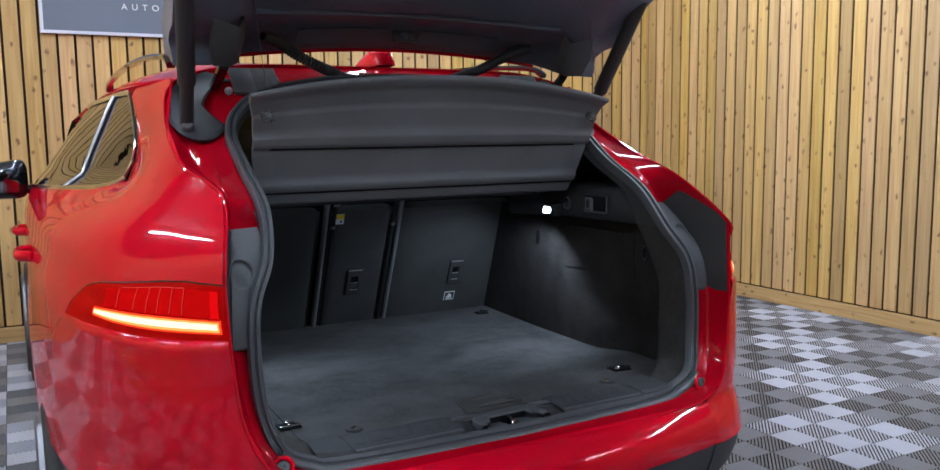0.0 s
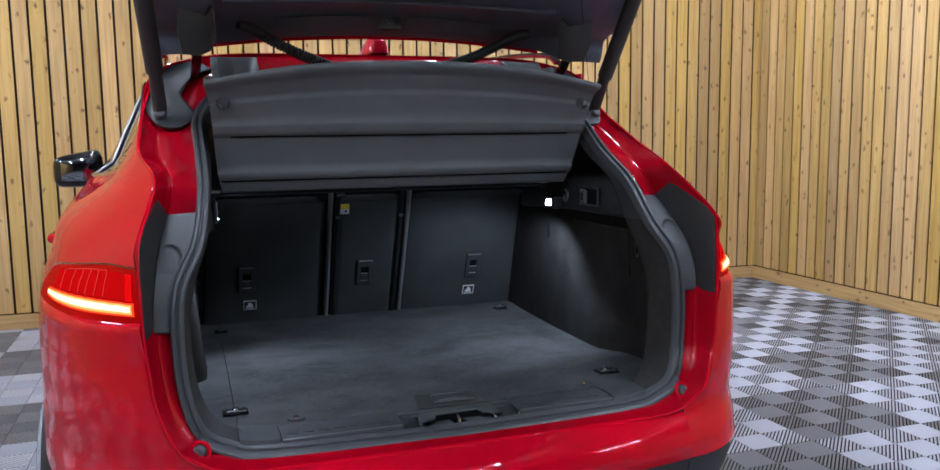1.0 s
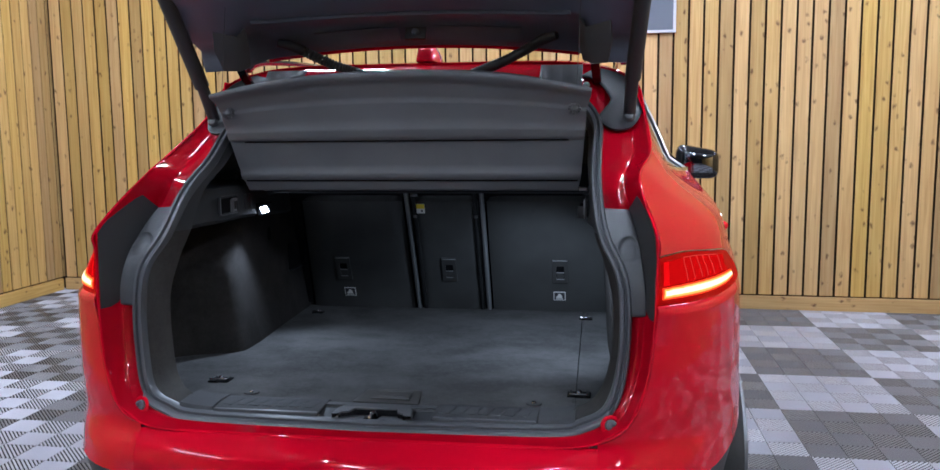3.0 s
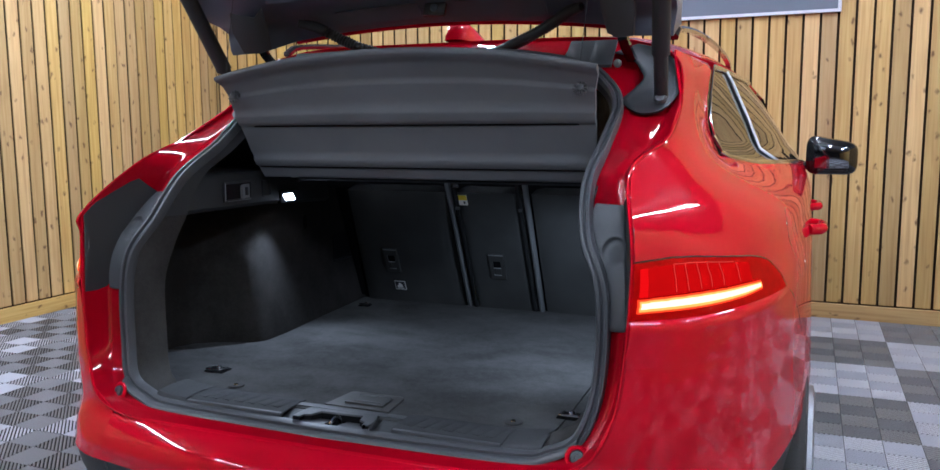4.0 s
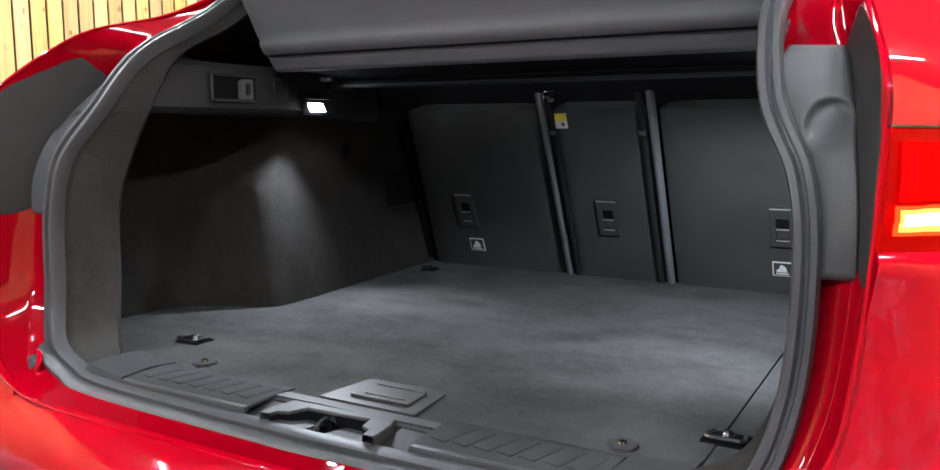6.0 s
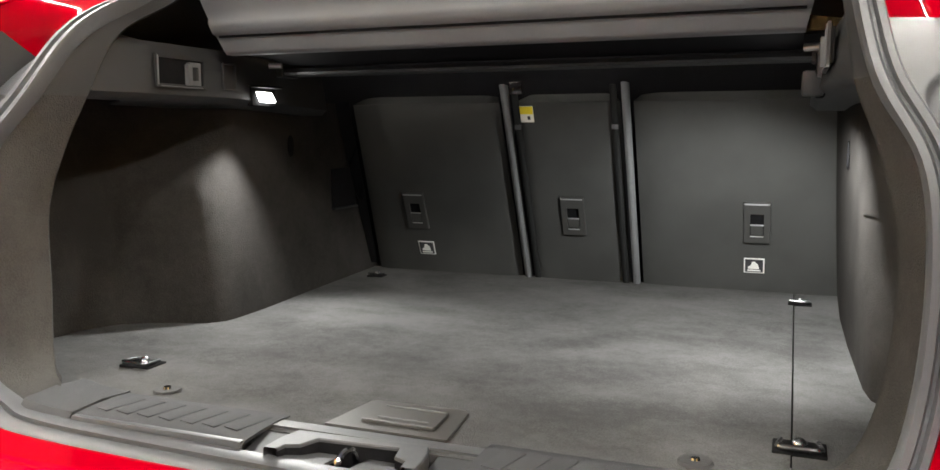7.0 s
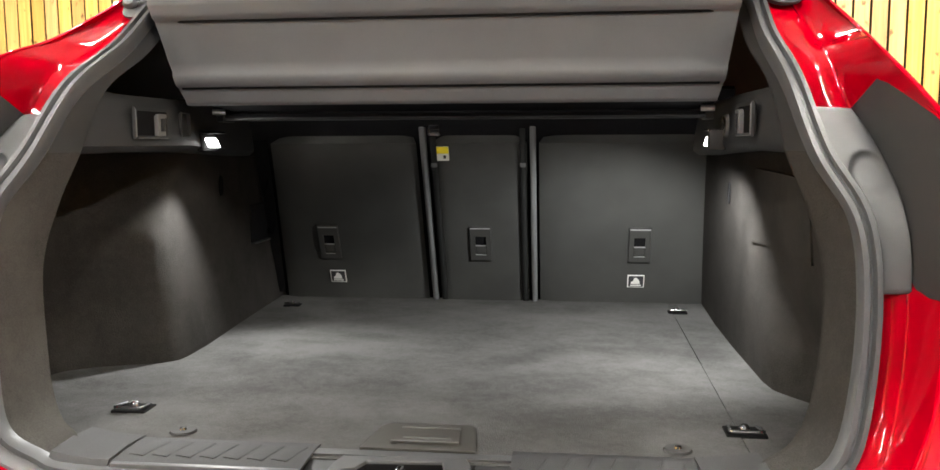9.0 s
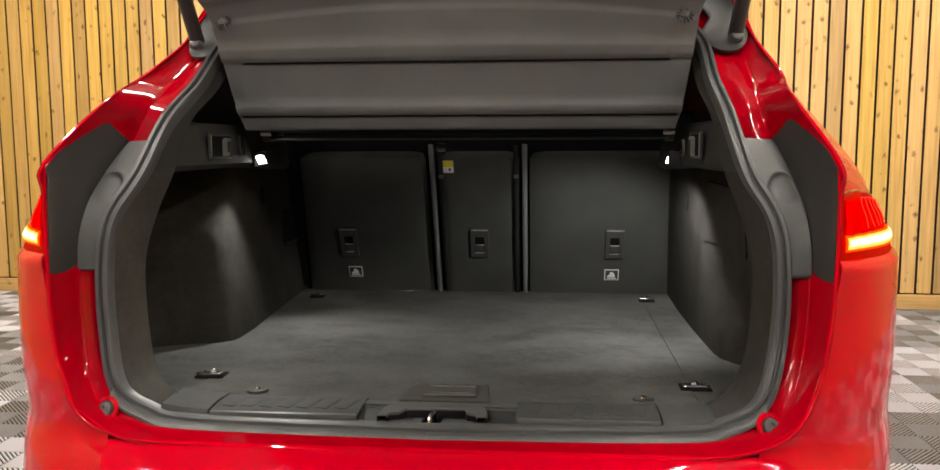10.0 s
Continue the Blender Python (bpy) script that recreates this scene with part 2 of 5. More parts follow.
bar_mid = glowing("light_bar_flank", (1.0, 0.36, 0.07), 1.25)
tube_glow = glowing("tube", (0.92, 0.96, 1.0), TUBE_GLOW)


def wood_material():
    m = material("pine", (0.5, 0.33, 0.13), rough=0.6, vary=0.1)
    nt = m.node_tree
    b = nt.nodes["Principled BSDF"]
    co = nt.nodes.new("ShaderNodeTexCoord")
    info = nt.nodes.new("ShaderNodeObjectInfo")
    off = nt.nodes.new("ShaderNodeVectorMath")
    off.operation = "MULTIPLY_ADD"
    nt.links.new(info.outputs["Random"], off.inputs[0])
    off.inputs[1].default_value = (37, 11, 53)
    nt.links.new(co.outputs["Object"], off.inputs[2])
    mp = nt.nodes.new("ShaderNodeMapping")
    mp.inputs["Scale"].default_value = (30, 30, 1.1)
    nt.links.new(off.outputs[0], mp.inputs["Vector"])
    grain = nt.nodes.new("ShaderNodeTexNoise")
    grain.inputs["Scale"].default_value, grain.inputs["Detail"].default_value, grain.inputs["Distortion"].default_value = 1.6, 6, 0.6
    nt.links.new(mp.outputs[0], grain.inputs["Vector"])
    ramp = nt.nodes.new("ShaderNodeValToRGB")
    e = ramp.color_ramp.elements
    e[0].position, e[0].color = 0.30, (0.50, 0.295, 0.10, 1)
    e[1].position, e[1].color = 0.68, (0.68, 0.46, 0.18, 1)
    mid = e.new(0.48)
    mid.color = (0.60, 0.385, 0.137, 1)
    nt.links.new(grain.outputs["Fac"], ramp.inputs[0])
    # knots: rare, dark, drawn a little along the board
    mk = nt.nodes.new("ShaderNodeMapping")
    mk.inputs["Scale"].default_value = (13, 13, 8.0)
    nt.links.new(off.outputs[0], mk.inputs["Vector"])
    vor = nt.nodes.new("ShaderNodeTexVoronoi")
    vor.inputs["Scale"].default_value = 1.0
    bend = nt.nodes.new("ShaderNodeTexNoise")
    bend.inputs["Scale"].default_value = 2.6
    nt.links.new(mk.outputs[0], bend.inputs["Vector"])
    sway = nt.nodes.new("ShaderNodeVectorMath")
    sway.operation = "MULTIPLY_ADD"
    nt.links.new(bend.outputs["Color"], sway.inputs[0])
    sway.inputs[1].default_value = (0.55, 0.55, 0.55)
    nt.links.new(mk.outputs[0], sway.inputs[2])
    nt.links.new(sway.outputs[0], vor.inputs["Vector"])
    kr = nt.nodes.new("ShaderNodeMapRange")
    kr.inputs["From Min"].default_value, kr.inputs["From Max"].default_value = 0.06, 0.21
    kr.inputs["To Min"].default_value, kr.inputs["To Max"].default_value = 0.92, 0.0
    nt.links.new(vor.outputs["Distance"], kr.inputs["Value"])
    mixk = nt.nodes.new("ShaderNodeMix")
    mixk.data_type = "RGBA"
    mixk.inputs["B"].default_value = (0.17, 0.085, 0.030, 1)
    nt.links.new(kr.outputs[0], mixk.inputs["Factor"])
    nt.links.new(ramp.outputs[0], mixk.inputs["A"])
    # board to board
    hue = nt.nodes.new("ShaderNodeHueSaturation")
    val = nt.nodes.new("ShaderNodeMapRange")
    val.inputs["To Min"].default_value, val.inputs["To Max"].default_value = 0.70, 1.06
    nt.links.new(info.outputs["Random"], val.inputs["Value"])
    nt.links.new(val.outputs[0], hue.inputs["Value"])
    second = nt.nodes.new("ShaderNodeMath")
    second.operation = "FRACT"
    seven = nt.nodes.new("ShaderNodeMath")
    seven.operation = "MULTIPLY"
    seven.inputs[1].default_value = 7.31
    nt.links.new(info.outputs["Random"], seven.inputs[0])
    nt.links.new(seven.outputs[0], second.inputs[0])
    for name, lo, hi in (("Hue", 0.495, 0.506), ("Saturation", 0.92, 1.08)):
        r = nt.nodes.new("ShaderNodeMapRange")
        r.inputs["To Min"].default_value, r.inputs["To Max"].default_value = lo, hi
        nt.links.new(second.outputs[0], r.inputs["Value"])
        nt.links.new(r.outputs[0], hue.inputs[name])
    nt.links.new(mixk.outputs["Result"], hue.inputs["Color"])
    nt.links.new(hue.outputs[0], b.inputs["Base Color"])
    bu = nt.nodes.new("ShaderNodeBump")
    bu.inputs["Strength"].default_value, bu.inputs["Distance"].default_value = 0.25, 0.002
    nt.links.new(grain.outputs["Fac"], bu.inputs["Height"])
    nt.links.new(bu.outputs[0], b.inputs["Normal"])
    return m


pine = wood_material()
tile_light = material("tile_light", (0.50, 0.51, 0.575), rough=0.4, vary=0.08, scale=3, bump=0.15, bump_scale=300, per_object=0.3)
tile_dark = material("tile_dark", (0.20, 0.20, 0.215), rough=0.4, vary=0.1, scale=3, bump=0.15, bump_scale=300, per_object=0.3)
under_floor = material("floor_base", (0.010, 0.009, 0.008), rough=0.9)


def glass_material(name, tint, rough=0.0):
    m = bpy.data.materials.new(name)
    m.use_nodes = True
    b = m.node_tree.nodes["Principled BSDF"]
    b.inputs["Base Color"].default_value = (*tint, 1)
    b.inputs["Transmission Weight"].default_value = 1.0
    b.inputs["Roughness"].default_value = rough
    b.inputs["IOR"].default_value = 1.45
    return m


tinted = glass_material("tinted_glass", (0.20, 0.20, 0.17))
red_lens = material("red_lens", (0.30, 0.0005, 0.0005), rough=0.35, coat=0.14, vary=0.1, scale=40, spec=0.0)
red_lens.node_tree.nodes["Principled BSDF"].inputs["Emission Color"].default_value = (1.0, 0.002, 0.001, 1)
red_lens.node_tree.nodes["Principled BSDF"].inputs["Emission Strength"].default_value = 0.08
lit_cell = glowing("lit_reflector", (1.0, 0.002, 0.002), 0.62)
dim_cell = glowing("dim_reflector", (1.0, 0.003, 0.002), 0.36)
bar_edge = glowing("light_bar_edge", (1.0, 0.05, 0.008), 1.3)

# ---------------------------------------------------------------- the room
X_LEFT, X_RIGHT, Y_BACK, Y_FRONT, HIGH = -4.40, 4.55, 5.04, -10.5, 3.3
NORTH = pose(0, Y_BACK, 0, 0, 0, -2.1)  # the far wall stands a little askew


def room():
    t = 0.12
    for name, sx, sy, at in (("wall_north", X_RIGHT - X_LEFT + 2 * t, t, ((X_LEFT + X_RIGHT) / 2, Y_BACK + t / 2 + 0.03, HIGH / 2)),
                             ("wall_south", X_RIGHT - X_LEFT + 2 * t, t, ((X_LEFT + X_RIGHT) / 2, Y_FRONT - t / 2, HIGH / 2)),
                             ("wall_west", t, Y_BACK + 0.19 - Y_FRONT, (X_LEFT - t / 2 - 0.03, (Y_BACK + 0.19 + Y_FRONT) / 2, HIGH / 2)),
                             ("wall_east", t, Y_BACK - Y_FRONT, (X_RIGHT + t / 2 + 0.03, (Y_BACK + Y_FRONT) / 2, HIGH / 2))):
        if name == "wall_north":
            at = (at[0], t / 2 + 0.03, at[2])
        ob = part(name, block(sx, sy, HIGH, at), dark_wall if name == "wall_south" else backing, smooth=False)
        label = "plain dark painted showroom wall" if name == "wall_south" else "black-backed wall clad in upright pine slats"
        if name == "wall_north":
            ob.matrix_basis = NORTH
        WALLS[name] = tagged(ob, label, "wall", kind="structure")
    c = part("ceiling", block(X_RIGHT - X_LEFT + 0.3, Y_BACK - Y_FRONT + 0.7, 0.1, ((X_LEFT + X_RIGHT) / 2, (Y_BACK + Y_FRONT) / 2, HIGH + 0.05)), dark_ceiling, smooth=False)
    tagged(c, "plain grey showroom ceiling", "ceiling", kind="structure")
    f = part("floor", block(X_RIGHT - X_LEFT + 0.3, Y_BACK - Y_FRONT + 0.7, 0.1, ((X_LEFT + X_RIGHT) / 2, (Y_BACK + Y_FRONT) / 2, -0.076)), under_floor, smooth=False)
    WALLS["floor"] = tagged(f, "grey checkered floor of ribbed interlocking plastic tiles", "floor", kind="structure")
    h = 0.105
    for name, sx, sy, at in (("baseboard", X_RIGHT - X_LEFT - 0.08, 0.035, ((X_LEFT + X_RIGHT) / 2, Y_BACK - 0.0185, h / 2)),
                             ("baseboard", 0.035, Y_BACK - Y_FRONT + 0.08, (X_LEFT + 0.0185, (Y_BACK + Y_FRONT) / 2 + 0.07, h / 2)),
                             ("baseboard", 0.035, Y_BACK - Y_FRONT - 0.08, (X_RIGHT - 0.0185, (Y_BACK + Y_FRONT) / 2 - 0.01, h / 2))):
        m = Matrix.Identity(4)
        bm = block(h, min(sx, sy), max(sx, sy), bevel=0.004)
        ob = part(name, bm, pine, smooth=False)
        ob.matrix_basis = Matrix.Translation(at) @ (Matrix(((0, 0, 1, 0), (0, 1, 0, 0), (1, 0, 0, 0), (0, 0, 0, 1))) if sx > sy else Matrix(((0, 1, 0, 0), (0, 0, 1, 0), (1, 0, 0, 0), (0, 0, 0, 1))))
        if sx > sy:
            ob.matrix_basis = NORTH @ Matrix.Translation((0, -Y_BACK, 0)) @ ob.matrix_basis
        tagged(ob, "pale pine skirting board below the slats", "skirting board", kind="structure")


WALLS = {}
room()


def ceiling_lights():
    """Slim ceiling fittings with glowing tubes."""
    first = None
    for x in (-3.0, -1.0, 1.0, 3.0):
        for y in (-2.6, -0.6, 1.4, 3.4):
            if first is None:
                first = new("ceiling_light")
                tagged(first, "slim white ceiling light with a glowing tube", "ceiling light", "ceiling lights")
                part("housing", block(0.09, 1.26, 0.035, (0, 0, -0.018), 0.006), plaster, first)
                part("tube", sweep([(0, -0.6, -0.05), (0, 0.6, -0.05)], ring(0.009, 10)), tube_glow, first, "glowing white tube")
                first.matrix_basis = pose(x, y, HIGH)
            else:
                copy_thing(first, pose(x, y, HIGH))


ceiling_lights()


def sign():
    s = new("wall_sign")
    tagged(s, "slate grey dealer sign with a pale frame on the slatted wall", "sign")
    w, h = 1.82, 0.9
    part("panel", block(w, 0.03, h, bevel=0.003), sign_face, s, smooth=False)
    for sx, sz, at in ((w, 0.022, (0, -0.006, h / 2 - 0.011)), (w, 0.022, (0, -0.006, -h / 2 + 0.011)), (0.022, h - 0.046, (w / 2 - 0.011, -0.006, 0)), (0.022, h - 0.046, (-w / 2 + 0.011, -0.006, 0))):
        part("frame_strip", block(sx, 0.03, sz, at, 0.003), sign_edge, s, smooth=False)
    cu = bpy.data.curves.new("lettering", "FONT")
    cu.body, cu.size, cu.extrude, cu.space_character = "AUTOM", 0.062, 0.002, 1.9
    ob = new("lettering", cu)
    ob.parent = s
    ob.matrix_basis = pose(-0.38, -0.019, -0.265, 90, 0, 0)
    cu.materials.append(white_print)
    s.matrix_basis = NORTH @ pose(0.18, -0.022, 2.155 + h / 2)


sign()

# ---------------------------------------------------------------- the car's lines (for its +x side)
BASE_Z = [0.2, 0.35, 0.55, 0.65, 0.72, 0.82, 1.0, 1.1, 1.18, 1.24, 1.32, 1.45, 1.55, 1.60]
BASE_X = [0.88, 0.905, 0.935, 0.957, 0.957, 0.95, 0.948, 0.94, 0.915, 0.885, 0.835, 0.76, 0.69, 0.62]
EDGE = [(0, -0.090, 0.735), (0.40, -0.085, 0.735), (0.52, -0.078, 0.748), (0.585, -0.065, 0.785), (0.623, -0.042, 0.871), (0.638, -0.032, 1.0), (0.643, -0.020, 1.131),
        (0.640, -0.018, 1.185), (0.608, 0.129, 1.294), (0.646, 0.35, 1.355), (0.641, 0.55, 1.445), (0.612, 0.64, 1.545), (0.50, 0.665, 1.590), (0.25, 0.675, 1.602), (0, 0.68, 1.605)]
SEAL = [(0, -0.010, 0.7385), (0.40, 0.003, 0.741), (0.49, 0.008, 0.758), (0.545, 0.012, 0.795), (0.572, 0.034, 0.88), (0.5785, 0.044, 1.0), (0.568, 0.060, 1.09),
        (0.531, 0.100, 1.166), (0.513, 0.178, 1.26), (0.511, 0.32, 1.335), (0.512, 0.45, 1.42), (0.475, 0.522, 1.477), (0.40, 0.550, 1.523), (0.22, 0.556, 1.556), (0, 0.556, 1.566)]


def base_x(z):
    return float(np.interp(z, BASE_Z, BASE_X))


EZ = [p[2] for p in EDGE[2:12]]
EX_ = [p[0] for p in EDGE[2:12]]
EY_ = [p[1] for p in EDGE[2:12]]


def rear_y(z):
    """How far back the bumper reaches at a height, on the middle line."""
    return float(np.interp(z, [0.2, 0.4, 0.5, 0.56, 0.62, 0.67, 0.70, 0.735, 0.75], [0.08, 0.0, -0.05, -0.10, -0.125, -0.13, -0.12, -0.09, -0.08]))


UP_Y = [0.2, 0.35, 0.5, 0.7, 0.9, 1.4, 2.0, 2.6]
UP_Z = [1.10, 1.16, 1.20, 1.26, 1.30, 1.38, 1.46, 1.55, 1.60]
UP_X = [[0.755, 0.815, 0.855, 0.885, 0.900, 0.920, 0.930, 0.925],
        [0.720, 0.785, 0.825, 0.855, 0.865, 0.895, 0.910, 0.905],
        [0.675, 0.725, 0.760, 0.770, 0.770, 0.835, 0.875, 0.875],
        [0.652, 0.695, 0.705, 0.700, 0.700, 0.772, 0.835, 0.845],
        [0.650, 0.660, 0.668, 0.665, 0.665, 0.738, 0.790, 0.800],
        [0.640, 0.645, 0.645, 0.648, 0.648, 0.700, 0.745, 0.750],
        [0.600, 0.600, 0.605, 0.630, 0.637, 0.660, 0.685, 0.680],
        [0.560, 0.560, 0.560, 0.570, 0.575, 0.600, 0.610, 0.600]]
FORE_Y = np.array([2.8, 3.3, 3.7, 4.05, 4.3, 4.5, 4.6])
FORE_X = np.array([0.995, 0.985, 0.96, 0.91, 0.84, 0.7, 0.5])
PLANS = {}


def low_plan(z):
    """Lamp height and below: one rounded corner from the rear edge to the flank."""
    if z >= EZ[0]:
        p0 = (float(np.interp(z, EZ, EX_)), float(np.interp(z, EZ, EY_)))
    else:
        p0 = (0.52, rear_y(z) + 0.012)
    b = base_x(z)
    y1 = float(np.interp(z, [0.5, 0.58, 0.68, 0.74, 0.80, 0.90, 1.1], [-0.03, -0.075, -0.085, -0.06, -0.01, 0.035, 0.06]))
    t = np.linspace(0, 1, 26)
    x = (1 - t) ** 2 * p0[0] + 2 * t * (1 - t) * (b - 0.018) + t * t * b
    y = (1 - t) ** 2 * p0[1] + 2 * t * (1 - t) * y1 + t * t * 1.2
    return np.concatenate([x, [b, b]]), np.concatenate([y, [1.9, 2.4]])


def plan(z):
    """The side's outline at a height, from its rear edge forwards: arrays of x and y."""
    z = round(z, 4)
    if z in PLANS:
        return PLANS[z]
    if z <= 1.10:
        x, y = low_plan(z)
        b = base_x(z)
    else:
        lx, ly = low_plan(1.10)
        rows = [[float(np.interp(q, ly, lx)) for q in UP_Y]] + UP_X
        cols = [float(np.interp(z, UP_Z, [r[k] for r in rows])) for k in range(len(UP_Y))]
        xe, ye = float(np.interp(z, EZ, EX_)), float(np.interp(z, EZ, EY_))
        pts = [(xe, ye, 0)] + [(cx, q, 0) for cx, q in zip(cols, UP_Y) if q > ye + 0.07]
        line = smooth_line(pts, 28)
        x, y = np.array([q.x for q in line]), np.array([q.y for q in line])
        b = x[-1]
    PLANS[z] = (np.concatenate([x, b * FORE_X]), np.concatenate([y, FORE_Y]))
    return PLANS[z]


def side_x(y, z):
    px, py = plan(z)
    return float(np.interp(y, py, px))


def belt(y):
    """Height of the lower edge of the side glass."""
    return float(np.interp(y, [-0.2, 0.2, 0.9, 0.95, 1.02, 1.2, 2.4, 3.0, 4.0, 4.6], [1.30, 1.30, 1.301, 1.287, 1.276, 1.268, 1.225, 1.20, 1.08, 0.95]))


def roof_z(y):
    return float(np.interp(y, [0.6, 0.9, 1.4, 2.0, 2.6], [1.545, 1.565, 1.575, 1.565, 1.50]))


car = new("car")
tagged(car, "glossy red SUV with raised tailgate and lit tail lamps", "car")


SIDE_Z = (0.64, 0.652, 0.665, 0.68, 0.695, 0.71, 0.725, 0.735, 0.748, 0.765, 0.785, 0.82, 0.871, 0.92, 0.97, 1.02, 1.06, 1.10, 1.13, 1.155, 1.18, 1.20, 1.22, 1.24, 1.26, 1.28, 1.30)


def body_side(s):
    """Flank and rear pillar as one pressed skin, evened out."""
    rows = []
    for zr in SIDE_Z:
        f = (zr - 0.64) / 0.66
        px, py = plan(zr)
        row = []
        for x, y in zip(px, py):
            if y > 0.9:
                z = 0.64 + f * (belt(y) - 0.64)
                row.append((side_x(y, z), y, z))
            else:
                row.append((x, y, zr))
        rows.append(row)
    bm = loft(rows)
    ys = [q[1] for q in rows[-1] if q[1] < 0.90]
    fr = [(y - ys[0]) / (ys[-1] - ys[0]) for y in ys]
    up = [[Vector(q) for q in rows[-1][:len(ys)]]]
    for f in np.linspace(0, 1, 13)[1:]:
        z = 1.30 + f * 0.262
        y0, y1 = float(plan(z)[1][0]), ys[-1] + (1.125 - ys[-1]) * f ** 2
        up.append([Vector((side_x(y0 + g * (y1 - y0), z), y0 + g * (y1 - y0), z)) for g in fr])
    bm = join(bm, loft(up))
    bmesh.ops.remove_doubles(bm, verts=bm.verts, dist=1e-4)
    for _ in range(10):
        inner = [v for v in bm.verts if not v.is_boundary]
        bmesh.ops.smooth_vert(bm, verts=inner, factor=0.5, use_axis_x=True, use_axis_y=True, use_axis_z=True)
    return flipped(bm, s)


def lower_side(s):
    rows = []
    for z in (0.22, 0.3, 0.4, 0.5, 0.56, 0.60, 0.638):
        px, py = plan(z)
        rows.append([(x - 0.004, y, z) for x, y in zip(px, py)])
    return flipped(loft(rows), s)


def side_glass(s, y0, y1, inset=0.006, bend=1.0):
    rows = []
    for f in np.linspace(0, 1, 10):
        row = []
        for g in np.linspace(0, 1, 16):
            ya = y0[0] + f ** bend * (y0[1] - y0[0])
            yb = y1[0] + f * (y1[1] - y1[0])
            y = ya + g * (yb - ya)
            z = belt(y) + f * (roof_z(y) - 0.018 - belt(y))
            row.append((side_x(y, z) - inset, y, z))
        rows.append(row)
    return flipped(loft(rows), s)


both("body_side", body_side, red, car, thick=0.004)
both("side_cladding", lower_side, cladding, car, thick=0.02)
for s in (-1, 1):
    part("quarter_window", side_glass(s, (0.885, 1.125), (1.39, 1.45), bend=2.0), tinted, car, thick=0.004)
    part("door_window", side_glass(s, (1.41, 1.47), (2.62, 2.05)), tinted, car, thick=0.004)


def window_trim(s):
    lo = [(side_x(y, belt(y)) + 0.002, y, belt(y)) for y in np.linspace(2.62, 0.93, 14)]
    up = []
    for f in np.linspace(0.06, 0.94, 8):
        y = 0.885 + 0.24 * f ** 2
        z = belt(y) + f * (roof_z(y) - 0.018 - belt(y))
        up.append((side_x(y, z) + 0.002, y, z))
    top = [(side_x(y, roof_z(y) - 0.018) + 0.002, y, roof_z(y) - 0.018) for y in np.linspace(1.16, 2.05, 10)]
    return flipped(sweep(smooth_line(lo + up + top, 60), ring(0.008, 8, 0.6), up=(0, 0, 1)), s)


both("window_trim", window_trim, chrome, car, label="bright chrome window surround")


def pillar_strip(s):
    pts = []
    for f in np.linspace(0, 1, 8):
        y = 1.40 + 0.06 * f
        z = belt(y) + f * (roof_z(y) - 0.018 - belt(y))
        pts.append((side_x(y, z), y, z))
    return flipped(sweep(pts, ring(0.007, 8), up=(0, 1, 0)), s)


both("door_pillar", pillar_strip, steel, car)


def roof(span):
    rows = []
    for y in span:
        row = []
        for u in np.linspace(-1, 1, 33):
            if y <= 2.6:
                ze = roof_z(y) if y > 0.7 else 1.548
                xe = side_x(y, min(ze, 1.56)) - 0.002
                zc = float(np.interp(y, [0.67, 0.9, 1.2, 1.6, 2.0, 2.6], [1.608, 1.630, 1.645, 1.652, 1.645, 1.575]))
            else:
                k = (y - 2.6) / 0.75
                ze, xe, zc = 1.50 - 0.40 * k, 0.72 + 0.1 * k, 1.565 - 0.40 * k
            row.append((u * xe, y, ze + (zc - ze) * (1 - abs(u) ** 7)))
        rows.append(row)
    return loft(rows)


part("roof", roof(np.concatenate([np.linspace(0.672, 1.0, 6), np.linspace(1.2, 2.6, 8)])), red, car, thick=0.02)
part("windscreen", roof(np.linspace(2.605, 3.35, 6)), glass_material("dark_glass", (0.015, 0.015, 0.015)), car, thick=0.006)


def roof_rail(s):
    line = [(0.588, y, z) for y, z in ((0.76, 1.604), (0.80, 1.624), (0.90, 1.638), (1.2, 1.658), (1.6, 1.668), (2.0, 1.664), (2.25, 1.645), (2.32, 1.62))]
    return flipped(sweep(smooth_line(line, 40), [(-0.010, -0.008), (0.010, -0.008), (0.012, 0.002), (0.006, 0.009), (-0.006, 0.009), (-0.012, 0.002)], up=(0, 0, 1)), s)


both("roof_rail", roof_rail, black_gloss, car, label="slim black roof rail")


def bonnet():
    rows = []
    for y in np.linspace(3.32, 4.6, 9):
        k = (y - 3.32) / 1.28
        xe = side_x(y, belt(y)) - 0.004
        rows.append([(u * xe, y, belt(y) + 0.05 * (1 - u * u) * (1 - k)) for u in np.linspace(-1, 1, 13)])
    return loft(rows)


part("bonnet", bonnet(), red, car, thick=0.02)
part("front_bumper", loft([[(u * side_x(4.6, z), 4.6 + 0.06 * (1 - u * u), z) for u in np.linspace(-1, 1, 13)] for z in (0.22, 0.4, 0.6, 0.75, 0.95)], flip=True), red, car, thick=0.02)
part("roof_aerial", join(loft([[(0.028 * w * math.cos(a), y, h * max(0, math.sin(a)) ** 0.8 + 1.615) for a in np.linspace(0, math.pi, 9)] for y, w, h in ((0.688, 0.5, 0.001), (0.692, 0.8, 0.012), (0.70, 0.9, 0.028), (0.72, 1, 0.055), (0.76, 1.05, 0.058), (0.82, 1.0, 0.045), (0.90, 0.7, 0.02), (0.96, 0.2, 0.004))])), red, car, thick=0.003)


